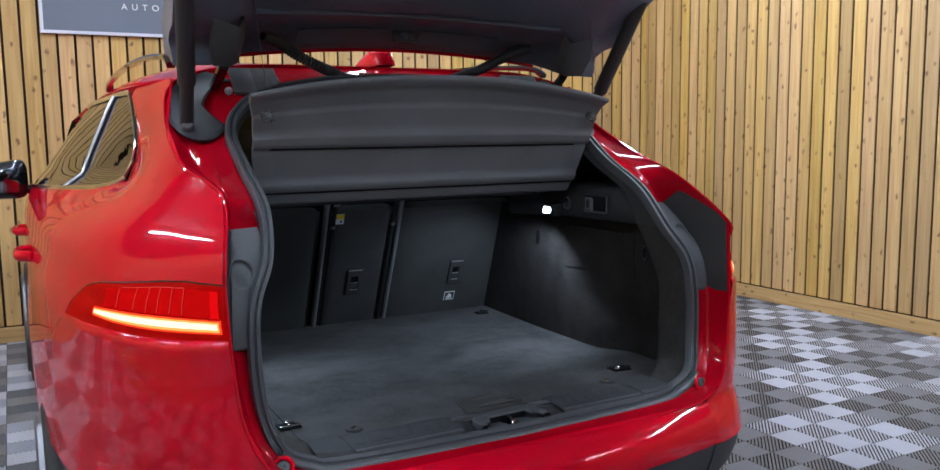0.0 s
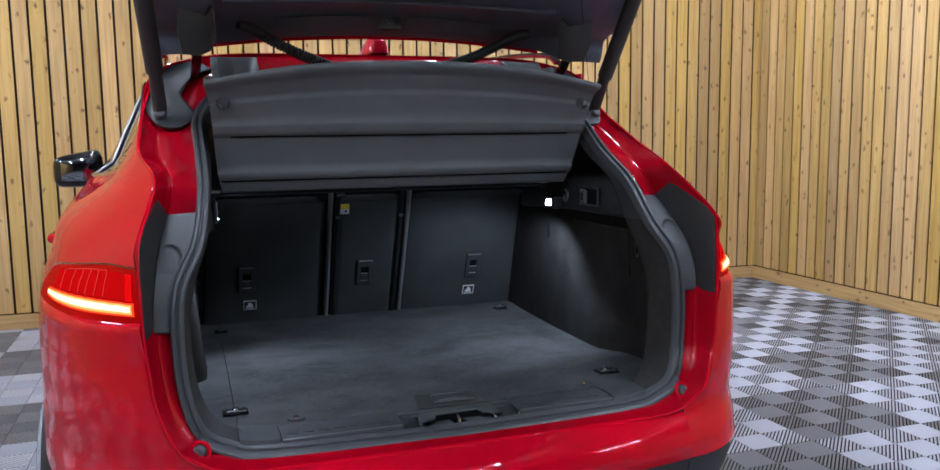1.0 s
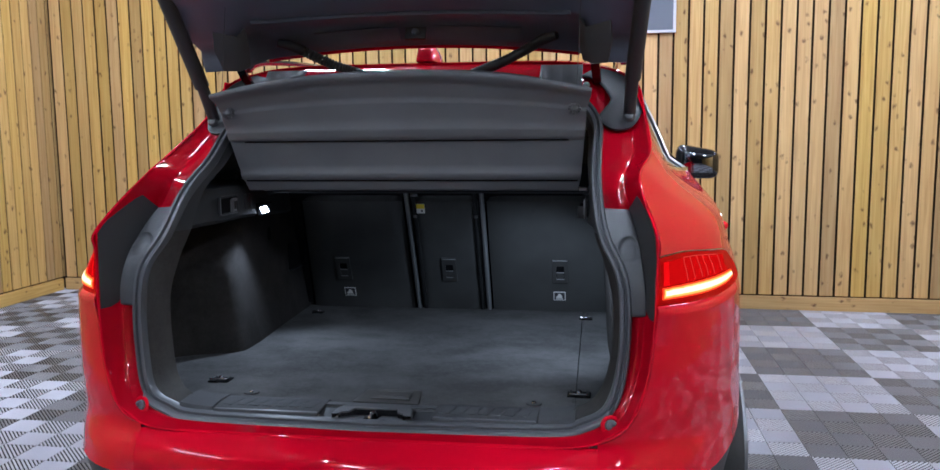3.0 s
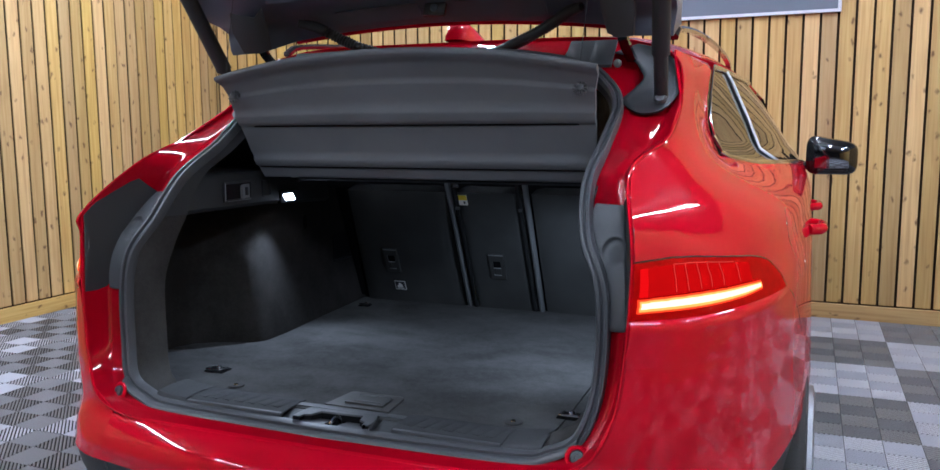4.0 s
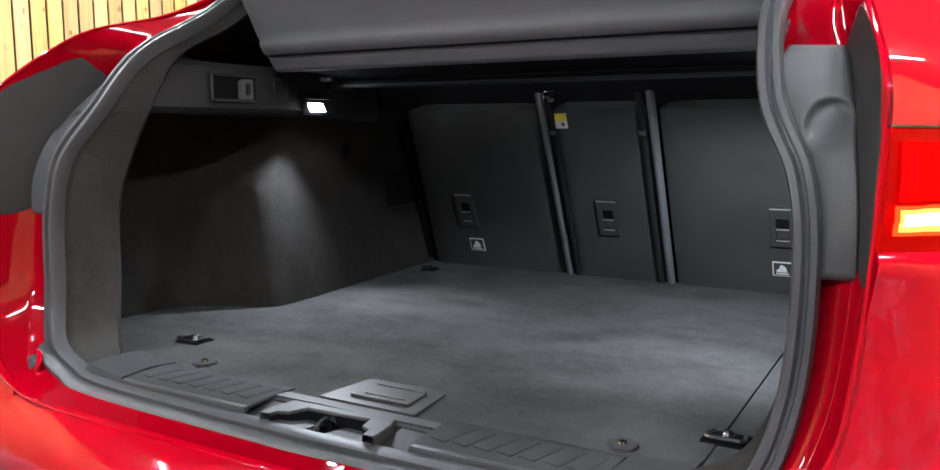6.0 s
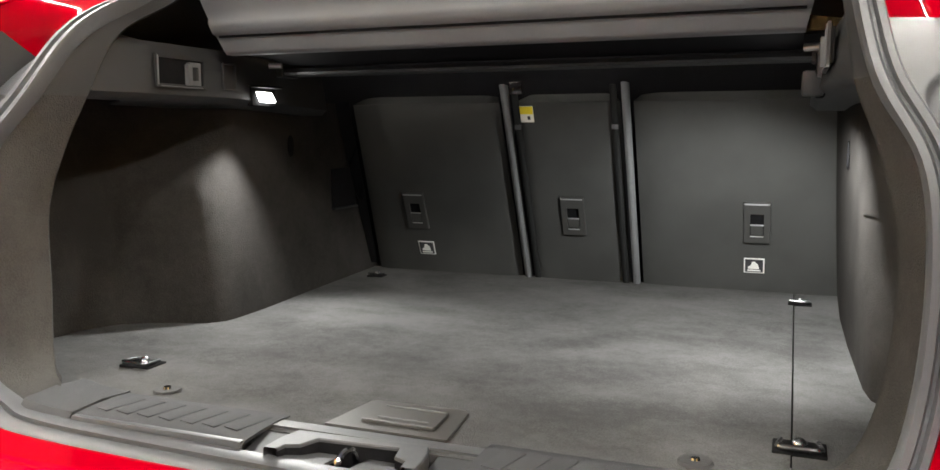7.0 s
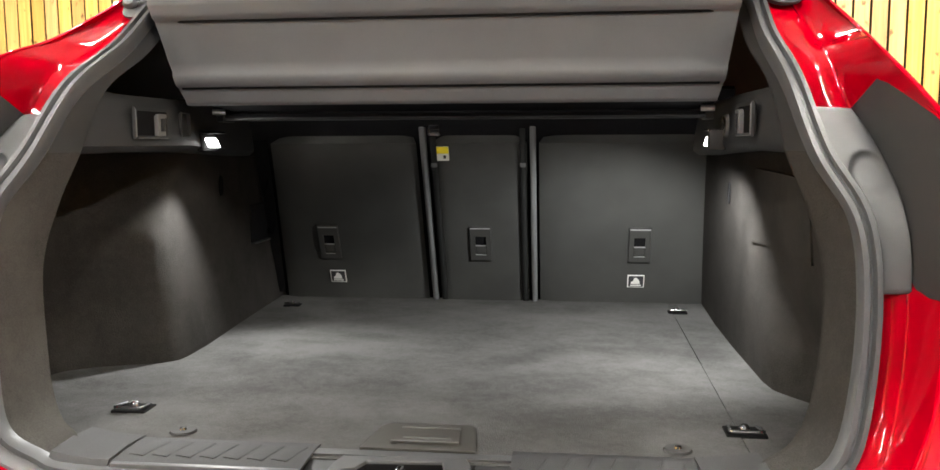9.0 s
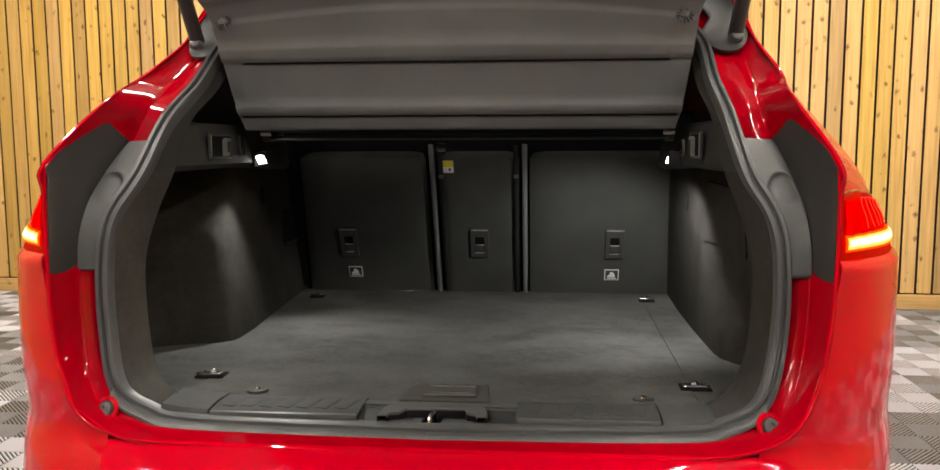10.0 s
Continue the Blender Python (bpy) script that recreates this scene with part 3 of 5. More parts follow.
def bumper():
    rows = []
    for z in SIDE_Z[:8]:
        y = rear_y(z)
        rows.append([(u * 0.52, y + 0.012 * u * u - 0.035 * (1 - u * u) * min(1.0, (0.735 - z) / 0.025), z) for u in np.linspace(-1, 1, 25)])
    rows.append([(u * 0.52, -0.078 + 0.004 * u * u, 0.7365) for u in np.linspace(-1, 1, 25)])
    return loft(rows)


part("rear_bumper", bumper(), red, car, thick=0.02)
part("lower_bumper", loft([[(u * 0.52, rear_y(z) + 0.012 * u * u + 0.004 - 0.035 * (1 - u * u), z) for u in np.linspace(-1, 1, 25)] for z in (0.2, 0.3, 0.4, 0.46, 0.52, 0.56, 0.60, 0.638)]), cladding, car, thick=0.02)


# the way in: painted channel, covers, seal
PER = 6
E_LINE, S_LINE = knots(EDGE, PER), knots(SEAL, PER)


def across(a, b, fr, dip):
    """A point between edge and seal, pushed into the car by dip."""
    p = a.lerp(b, fr)
    p.y += dip
    return p


def channel(s):
    rows = []
    n = len(E_LINE)
    for i, (a, b) in enumerate(zip(E_LINE, S_LINE)):
        k = i / PER
        d = float(np.interp(k, [0, 2, 3, 4, 4.9, 5.2, 6, 7, 7.5, 8, 9, 11, 12, 14], [0.004, 0.008, 0.020, 0.034, 0.042, 0.056, 0.080, 0.125, 0.12, 0.08, 0.07, 0.05, 0.02, 0.0]))
        rows.append([across(a, b, f, d * g) for f, g in ((0, 0), (0.02, 0.12), (0.06, 0.30), (0.24, 0.94), (0.30, 1.03), (0.345, 1.03), (0.37, 0.95), (0.60, 0.80), (0.80, 0.66), (1.05, 0.52))])
    return flipped(loft(rows), s)


both("tailgate_channel", channel, jamb_shade_red, car, thick=-0.004)
both("body_lip", lambda s: flipped(sweep([p + Vector((-0.001, 0.0005, 0)) for p in E_LINE[:10 * PER]], ring(0.0022, 8), up=(0, -1, 0.3)), s), red, car)


# where the two covers over the channel meet, and where the inner one meets the seal
FOLD = [(0.623, 0.036, 0.998), (0.622, 0.037, 1.04), (0.619, 0.047, 1.08), (0.6135, 0.067, 1.12), (0.606, 0.103, 1.16), (0.596, 0.145, 1.20), (0.587, 0.170, 1.222)]
BESIDE = [(0.588, 0.040, 0.996), (0.583, 0.050, 1.04), (0.575, 0.062, 1.08), (0.562, 0.082, 1.12), (0.544, 0.105, 1.16), (0.529, 0.136, 1.20), (0.531, 0.168, 1.225)]


def cover_skin(s, outer, inner, lift, bow, pocket=0.0, nj=18, ni=9):
    """A panel between two lines of as many points, rounded at its rims; a finger pocket may be pressed into it."""
    a, b = smooth_line(outer, nj), smooth_line(inner, nj)
    rows = []
    for j in range(nj):
        row = []
        for i in range(ni):
            w = i / (ni - 1)
            p = a[j].lerp(b[j], w)
            edge = 0.004 * ((i in (0, ni - 1)) or (j in (0, nj - 1)))
            # steep along its upper rim, running out flat below
            r = math.hypot((p.x - 0.586) / 0.024, (p.z - 1.140) / 0.027)
            dip = pocket * max(0.0, 1 - r ** 4) * float(np.interp(p.z, [1.112, 1.155, 1.165], [0.35, 1.0, 1.0])) if r < 1 else 0.0
            p.y -= lift + bow * math.sin(math.pi * w) - edge - dip
            row.append(p)
        rows.append(row)
    return flipped(loft(rows), s)


def edge_at(z):
    return (float(np.interp(z, EZ, EX_)) - 0.002, float(np.interp(z, EZ, EY_)) + 0.004, z)


BODY_EDGE = [edge_at(z) for z in (1.0, 1.04, 1.08, 1.12, 1.16, 1.185, 1.23, 1.275)]
both("lamp_cover", lambda s: cover_skin(s, BODY_EDGE, FOLD, 0.0, 0.002), plastic, car, thick=-0.006, label="dark grained plastic cover")
both("pillar_cover", lambda s: cover_skin(s, FOLD, BESIDE, 0.001, 0.0015, 0.013, 70, 30), plastic_grey, car, thick=-0.006, label="grey plastic pillar cover with a finger recess")


def hinge_trim(s):
    """A dark bowl of trim round the strut's foot, from the seal out to the body's edge."""
    rows = []
    for g in np.linspace(0, 1, 20):
        row = []
        for i in range(15):
            w = i / 14
            low = 9.72 + 0.50 * abs(2 * (w - 0.48)) ** 2.5
            k = low + (11.95 - low) * g
            top = float(np.interp(k, [10.25, 10.75, 12], [1.0, 0.56, 0.42]))
            f = 0.03 + (top - 0.03) * w
            q = min(k * PER, len(E_LINE) - 1.001)
            lo = int(q)
            a, b = E_LINE[lo].lerp(E_LINE[lo + 1], q - lo), S_LINE[lo].lerp(S_LINE[lo + 1], q - lo)
            rim = 0.008 * (i in (0, 14) or g in (0.0, 1.0))
            row.append(a.lerp(b, f) + Vector((0, 0.004 + 0.022 * math.sin(math.pi * w) * math.sin(math.pi * min(1, 0.15 + 0.8 * g)) + rim, 0)))
        rows.append(row)
    return flipped(loft(rows), s)


both("hinge_cover", hinge_trim, hinge_dark, car, thick=-0.006, label="dark moulded trim round the strut foot")


def seal_line():
    half = S_LINE
    left = mirrored(half)[1:-1]
    return half + left[::-1]


seal_profile = [(0.74 * a, b) for a, b in ((-0.002, -0.012), (0.016, -0.012), (0.018, 0.004), (0.014, 0.012), (0.006, 0.012), (0.003, 0.005), (-0.001, 0.005), (-0.005, 0.011), (-0.014, 0.011), (-0.018, 0.004), (-0.017, -0.012))]


def seal_up(p):
    return Vector((0, -1, 0.0 + 0.9 * max(0, min(1, (p.z - 1.1) / 0.3)))).normalized()


part("weather_seal", sweep(seal_line(), seal_profile, closed=True, up=seal_up), rubber, car, label="grey rubber weather seal round the boot")


def seal_foot(s):
    line = S_LINE[:int(3.2 * PER)]
    return flipped(loft([[p + Vector((0, dy, dz)) for p in line] for dy, dz in ((-0.008, -0.006), (-0.010, 0.003), (-0.014, 0.006), (-0.026, 0.003), (-0.031, -0.003), (-0.031, -0.008))]), s)


both("seal_foot", seal_foot, rubber, car)

# tail lamps, laid on the pressed skin
SKIN = BVHTree.FromBMesh(body_side(1))


def on_skin(x, y, z, lift):
    # straight in from outside, at the same height
    out = Vector((1.0, float(np.interp(x, [0.62, 0.80, 0.93], [-2.4, -0.8, -0.12])), 0)).normalized()
    p, n = SKIN.ray_cast(Vector((x, y, z)) + out * 0.1, -out, 0.3)[:2]
    if p is None:
        p, n = SKIN.find_nearest(Vector((x, y, z)))[:2]
    if n.dot(p - Vector((0, 1.6, p.z))) < 0:
        n = -n
    return p + n * lift


def along(u, z):
    """The point u metres along the outline from its rear edge."""
    px, py = plan(min(z, 1.095))
    d = np.concatenate([[0], np.cumsum(np.hypot(np.diff(px), np.diff(py)))])
    return float(np.interp(u, d, px)), float(np.interp(u, d, py)), z


def lamp_face(s, z_lo, z_hi, u0, u1, lift, n=36, m=8):
    """A sheet on the skin from u0 to u1, between two heights given along it."""
    rows = []
    for j in range(m + 1):
        row = []
        for i in range(n + 1):
            u = u0 + (u1 - u0) * i / n
            row.append(on_skin(*along(u, z_lo(u) + (z_hi(u) - z_lo(u)) * j / m), lift))
        rows.append(row)
    return flipped(loft(rows), s)


LAMP_U = 0.62


def lamp_low(u):
    return float(np.interp(u, [0, 0.18, 0.33, 0.62], [1.035, 1.030, 1.027, 1.0185]))


def lamp_high(u):
    return float(np.interp(u, [0, 0.10, 0.18, 0.33, 0.42, 0.48, 0.53, 0.57, 0.60, 0.62], [1.136, 1.135, 1.130, 1.116, 1.107, 1.098, 1.085, 1.066, 1.043, 1.0195]))


def bar_low(u):
    return float(np.interp(u, [0, 0.18, 0.33, 0.42], [1.0510, 1.047, 1.045, 1.0463]))


def bar_high(u):
    return float(np.interp(u, [0, 0.18, 0.33, 0.42], [1.0690, 1.0655, 1.0605, 1.056]))


def lamp_line():
    out = [on_skin(*along(g * LAMP_U, lamp_high(g * LAMP_U) + 0.002), 0.0015) for g in np.linspace(0.0, 1.0, 30)]
    return smooth_line(out, 60)


LAMP_TOP = lamp_line()
# the joint runs on from the lamp's tip, forwards and down
TIP_JOINT = smooth_line([on_skin(side_x(y, z), y, z, 0.0) for y, z in ((0.52, 1.020), (0.58, 0.985), (0.65, 0.935), (0.72, 0.87))], 40)


def lamp_rib(s, u, z0, z1):
    return flipped(sweep([on_skin(*along(u, z), 0.0075) for z in np.linspace(z0, z1, 5)], ring(0.0006, 6), up=(0, 1, 0)), s)


def shoulder(s):
    """The bumper's rolled upper edge, running along below the lamp."""
    rows = []
    for dz, lift in ((0.0015, 0.0004), (-0.003, 0.0040), (-0.010, 0.0066), (-0.0175, 0.0072), (-0.022, 0.0062), (-0.034, 0.0046), (-0.055, 0.0022), (-0.085, 0.0002)):
        rows.append([on_skin(*along(u, lamp_low(u) + dz), lift * float(np.interp(u, [0.45, 0.66], [1, 0.0])) + 0.0003) for u in np.linspace(0.002, 0.66, 40)])
    return flipped(loft(rows, flip=True), s)


both("bumper_shoulder", shoulder, red, car, thick=0.002)
CELLS_U = ((0.016, 0.034, lit_cell), (0.035, 0.097, dim_cell), (0.099, 0.130, dim_cell), (0.132, 0.168, dim_cell), (0.170, 0.204, dim_cell), (0.206, 0.249, dim_cell), (0.251, 0.318, dim_cell), (0.320, 0.385, dim_cell))
for s in (-1, 1):
    lamp = part("tail_lamp", lamp_face(s, lamp_low, lamp_high, 0.0, LAMP_U, 0.0025), red_lens, car, "lit red tail lamp with a glowing bar", thick=0.004)
    part("light_bar", lamp_face(s, bar_low, bar_high, 0.016, 0.418, 0.0080), bar_mid, lamp, "glowing pale orange light bar", thick=0.002)
    part("bar_core", lamp_face(s, lambda u: bar_low(u) + 0.26 * (bar_high(u) - bar_low(u)), lambda u: bar_low(u) + 0.80 * (bar_high(u) - bar_low(u)), 0.019, 0.410, 0.0092), bar_glow, lamp, thick=0.001)
    part("bar_rim", lamp_face(s, lambda u: bar_low(u) - 0.0032, lambda u: bar_high(u) + 0.0032, 0.0125, 0.4215, 0.0070), bar_edge, lamp, thick=0.002)
    for u0, u1, mt in CELLS_U:
        part("reflector_cell", lamp_face(s, lambda u: bar_high(u) + 0.0065, lambda u: lamp_high(u) - 0.0105, u0, u1, 0.0055, n=6, m=5), mt, lamp, thick=0.001)
        if u0 > 0.09:
            part("lamp_rib", lamp_rib(s, u0 - 0.001, bar_high(u0) + 0.009, lamp_high(u0) - 0.011), lamp_edge, lamp)
    part("cell_edge", flipped(sweep([on_skin(*along(u, lamp_high(u) - 0.010), 0.0070) for u in np.linspace(0.10, 0.31, 16)], ring(0.0008, 6), up=(0, 1, 0)), s), lamp_edge, lamp)
    part("lamp_surround", flipped(sweep(LAMP_TOP, ring(0.0016, 6), up=(0, 1, 0)), s), black_gloss, lamp)
    part("corner_joint", flipped(sweep(TIP_JOINT, ring(0.0010, 6), up=(1, 0, 0)), s), black_gloss, car)

# ---------------------------------------------------------------- the boot
SEAT_K = 0.45


def seat_y(z):
    return 1.10 - SEAT_K * (z - 0.78)


def floor_z(y):
    return 0.757 + 0.02 * (y - 0.1)


def sheet(x0, x1, y0, y1, z, nx=8, ny=8):
    return loft([[(x, y, z(y)) for x in np.linspace(x0, x1, nx)] for y in np.linspace(y0, y1, ny)])


part("boot_floor", sheet(-0.4655, 0.4648, 0.06, 1.12, floor_z), carpet, car, "dark grey carpeted boot floor", thick=0.02)
both("floor_side", lambda s: flipped(sheet(0.467, 0.76, 0.10, 1.12, lambda y: floor_z(y) - 0.001), s), carpet, car, thick=0.02)


def wall_x(y, z, s):
    """Half-width of the boot's lining: a wheel arch with a rounded rear corner that climbs forwards, and a recess behind it."""
    if s < 0:
        shift = float(np.interp(z, [0.76, 1.0, 1.034, 1.085, 1.133, 1.18], [0.0, 0.004, 0.016, 0.045, 0.085, 0.12]))
        rear = float(np.interp(y, [0.10, 0.14, 0.17, 0.21, 0.26], [0.575, 0.59, 0.66, 0.74, 0.765]))
        arch = float(np.interp(y - shift, [0.27, 0.36, 0.41, 0.440, 0.460, 0.470, 0.482, 0.500, 0.525, 0.61, 0.80, 1.20], [0.735, 0.725, 0.700, 0.655, 0.606, 0.572, 0.546, 0.531, 0.526, 0.523, 0.526, 0.536]))
        lean = float(np.interp(y, [0.44, 0.50, 0.62, 0.80], [0.0, 1.0, 1.0, 0.3])) * float(np.interp(z, [0.76, 0.82, 1.0, 1.18], [-0.008, 0.0, 0.016, 0.024]))
        return min(rear, arch + lean, side_x(y, z) - 0.035)
    shift = float(np.interp(z, [0.76, 0.83, 0.88, 0.93, 1.08, 1.18], [0.0, 0.012, 0.07, 0.14, 0.22, 0.24]))
    hollow = float(np.interp(y - shift, [0.02, 0.12, 0.30, 0.35, 0.39, 0.42, 0.47], [0.004, 0.046, 0.058, 0.050, 0.022, 0.005, 0.0])) * float(np.interp(z, [0.76, 0.86, 0.94, 1.18], [1.0, 0.75, 0.34, 0.2]))
    edge = float(np.interp(y, [0.10, 0.20], [0.0, 1.0]))
    lean = float(np.interp(y, [0.1, 0.4, 0.55, 0.7, 1.2], [0.0, 0.0, 0.006, 0.014, 0.035])) * (z - 0.76) / 0.42
    return float(np.interp(y, [0.10, 0.20, 0.45, 0.70, 0.9, 1.20], [0.575, 0.569, 0.556, 0.548, 0.546, 0.553])) + hollow * edge - lean


def side_lining(s):
    ys = sorted(set(np.linspace(0.11, 1.2, 34).tolist() + np.linspace(0.30, 0.78, 44).tolist()))
    rows = []
    for z in np.linspace(0.75, 1.18, 30):
        y0 = float(np.interp(z, [0.75, 1.0, 1.10, 1.18], [0.11, 0.13, 0.17, 0.22]))
        rows.append([(s * wall_x(q, z, s), q, z) for q in (y0 + (y - 0.11) * (1.2 - y0) / 1.09 for y in ys)])
    return loft(rows, flip=(s > 0))


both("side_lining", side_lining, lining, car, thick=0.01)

# trim ring just inside the seal
INNER = [(0, 0.055, 0.768), (0.40, 0.055, 0.768), (0.475, 0.078, 0.775), (0.522, 0.112, 0.803), (0.548, 0.138, 0.88), (0.553, 0.147, 1.0), (0.534, 0.165, 1.09),
         (0.508, 0.186, 1.166), (0.495, 0.240, 1.26), (0.489, 0.36, 1.325), (0.487, 0.48, 1.40), (0.452, 0.565, 1.452), (0.38, 0.60, 1.492), (0.21, 0.605, 1.524), (0, 0.605, 1.534)]
I_LINE = knots(INNER, PER)


def trim_ring(s, upper=False):
    rows = []
    for a, b in zip(S_LINE, I_LINE):
        rows.append([a.lerp(b, f) + Vector((0, -0.006 * math.sin(math.pi * min(1, f)), 0)) for f in (0.1, 0.25, 0.5, 0.75, 0.92, 1.0)] + [b + Vector((0.02 if b.x > 0.3 else 0, 0.02, 0))])
    cut = int(7.0 * PER)
    return flipped(loft(rows[cut:] if upper else rows[9:cut + 1]), s)


both("boot_trim", trim_ring, trim_felt, car, thick=-0.004)
both("pillar_trim", lambda s: trim_ring(s, True), plastic, car, thick=-0.004)

# load sill
sill_dark = material("sill_plastic", (0.038, 0.039, 0.042), rough=0.75, spec=0.3, vary=0.12, scale=20, bump=0.4, bump_scale=900)


def sill(x0, x1):
    prof = [(-0.010, 0.735), (-0.009, 0.750), (-0.006, 0.756), (0.0, 0.7585), (0.03, 0.7605), (0.07, 0.7605), (0.092, 0.7585), (0.096, 0.75)]
    return loft([[(x, 0.016 + y, z) for y, z in prof] for x in np.linspace(x0, x1, 14)], flip=True)


for x0, x1 in ((-0.385, -0.125), (0.145, 0.385)):
    trim = part("sill_trim", sill(x0, x1), sill_dark, car, "dark grey plastic load sill trim", thick=0.004)
    part("sill_edge", block(abs(x1 - x0) - 0.004, 0.010, 0.009, ((x0 + x1) / 2, 0.0125, 0.7545), 0.0025), rubber, trim)
    for k in range(7):
        x = x0 + 0.03 + k * (abs(x1 - x0) - 0.06) / 6
        part("sill_rib", block(0.024, 0.056, 0.0020, (x, 0.064, 0.7603), 0.0009, m=pose(0, 0, 0, 0, 0, -14)), sill_dark, trim)
for s in (-1, 1):
    part("sill_end", flipped(loft([[(x, 0.016 + y, z + 0.004 * k * k) for y, z in ((-0.010, 0.735), (-0.008, 0.752), (0.0, 0.7605), (0.05, 0.763), (0.10, 0.7585))] for k, x in ((0, 0.388), (0.4, 0.41), (0.9, 0.44), (1.5, 0.47))], flip=True), s), sill_dark, car, thick=0.004)


def striker_frame():
    """Flat moulded surround with a stepped hole for the latch."""
    hole = [(-0.072, 0.000), (-0.070, 0.014), (-0.054, 0.020), (-0.044, 0.044), (0.056, 0.050), (0.062, 0.026), (0.078, 0.018), (0.080, 0.002)]
    far = [(-0.088, -0.002), (-0.088, 0.016), (-0.087, 0.036), (-0.080, 0.060), (0.086, 0.066), (0.094, 0.044), (0.097, 0.024), (0.099, 0.000)]
    rows = [[(x, y, 0.7580) for x, y in hole], [(x, y, 0.7605) for x, y in hole], [(x * 1.015, y + 0.0012 * (y > 0.03), 0.7622) for x, y in hole], [(x * 0.985, y - 0.002 * (y > 0.03), 0.7626) for x, y in far], [(x, y, 0.7608) for x, y in far], [(x, y, 0.745) for x, y in far]]
    return loft(rows)


plate_ob = part("striker_surround", striker_frame(), plastic_grey, car, "moulded grey latch surround with a dark well", smooth=False)
WELL = [(-0.072, 0.000), (-0.070, 0.014), (-0.054, 0.020), (-0.044, 0.044), (0.056, 0.050), (0.062, 0.026), (0.078, 0.018), (0.080, 0.002)]
part("well_wall", loft([[(x, y, z) for x, y in WELL] for z in (0.7265, 0.7578)]), dark_void, plate_ob, smooth=False)
part("latch_well", block(0.17, 0.056, 0.004, (0.006, 0.024, 0.728)), dark_void, plate_ob)
for x0, x1 in ((-0.071, -0.014), (0.019, 0.079)):
    part("latch_ramp", loft([[(x, y, z) for x in (x0, x1)] for y, z in ((0.001, 0.751), (0.020, 0.749), (0.048, 0.744))]), plastic_grey, plate_ob, thick=0.004)
part("striker", sweep(smooth_line([(0.0, 0.010, 0.730), (0.0, 0.011, 0.752), (0.002, 0.024, 0.759), (0.005, 0.038, 0.755), (0.006, 0.042, 0.732)], 18), ring(0.0042, 8), up=(1, 0, 0)), chrome, plate_ob, "bright metal striker loop")
for x0, x1 in ((-0.126, -0.089), (0.0995, 0.146)):
    part("sill_gap", loft([[(x, y, z) for x in (x0, x1)] for y, z in ((0.008, 0.746), (0.040, 0.752), (0.075, 0.757))]), plastic, plate_ob, thick=0.004)
part("sill_back", loft([[(x, y, z) for x in (-0.126, 0.01, 0.146)] for y, z in ((0.0695, 0.7595), (0.092, 0.7585))]), plastic_grey, plate_ob, thick=0.004)


def floor_lift():
    o = [(-0.068, 0.094), (0.096, 0.094), (0.086, 0.192), (0.077, 0.202), (-0.047, 0.199), (-0.055, 0.192)]
    return plate(o, 0.0028, 0.0012, pose(0, 0, floor_z(0.14)))


lift = part("floor_handle", floor_lift(), plastic_bronze, car, "flat grey-brown floor-lift handle")
part("grip", plate([(-0.028, 0.115), (0.070, 0.115), (0.066, 0.172), (-0.022, 0.172)], 0.0035, 0.0012, pose(0, 0, floor_z(0.14) + 0.0022)), plastic_bronze, lift)
for y, x0, x1 in ((0.116, -0.027, 0.069), (0.130, -0.012, 0.056), (0.171, -0.021, 0.065)):
    part("grip_edge", block(x1 - x0, 0.0022, 0.002, ((x0 + x1) / 2, y, floor_z(0.14) + 0.0068), 0.0006), divider_grey, lift)


# seat backs
def seat_back(x0, x1, taper=0.0):
    """A leaning panel with rounded sides; taper draws its outer edge in towards the top."""
    rows = []
    for z in np.linspace(0.775, 1.176, 10):
        left = x0 + taper * (z - 0.775) / 0.40
        rows.append([(x, seat_y(z) + 0.012 * (abs(2 * (x - left) / (x1 - left) - 1) ** 10), z) for x in np.linspace(left, x1, 15)])
    return loft(rows)


SEATS = {}
for x0, x1, taper in ((-0.512, -0.135, 0.026), (-0.101, 0.123, 0.0), (0.150, 0.57, 0.0)):
    SEATS[x0] = part("seat_back", seat_back(x0, x1, taper), seat_cloth, car, "black carpeted folding seat back", thick=0.05)
for x in (-0.117, 0.136):
    part("seat_divider", loft([[(x + dx, seat_y(z) - 0.006 + dy, z) for dx, dy in ((-0.007, 0.018), (-0.0062, 0), (0.0062, 0), (0.007, 0.018))] for z in np.linspace(0.775, 1.212, 6)], flip=False), divider_grey, car, thick=0.004)

# parcel shelf hung from the tailgate
SHELF = [(0.322, 1.500), (0.303, 1.509), (0.297, 1.505), (0.299, 1.498), (0.316, 1.491), (0.328, 1.482), (0.339, 1.464), (0.344, 1.460), (0.342, 1.455), (0.346, 1.450), (0.357, 1.428), (0.364, 1.413),
         (0.362, 1.409), (0.364, 1.404), (0.370, 1.394), (0.373, 1.387), (0.382, 1.384), (0.384, 1.380), (0.399, 1.350), (0.414, 1.318), (0.420, 1.302), (0.417, 1.297), (0.419, 1.290), (0.425, 1.279), (0.433, 1.276), (0.436, 1.272), (0.446, 1.252), (0.452, 1.246), (0.47, 1.246)]


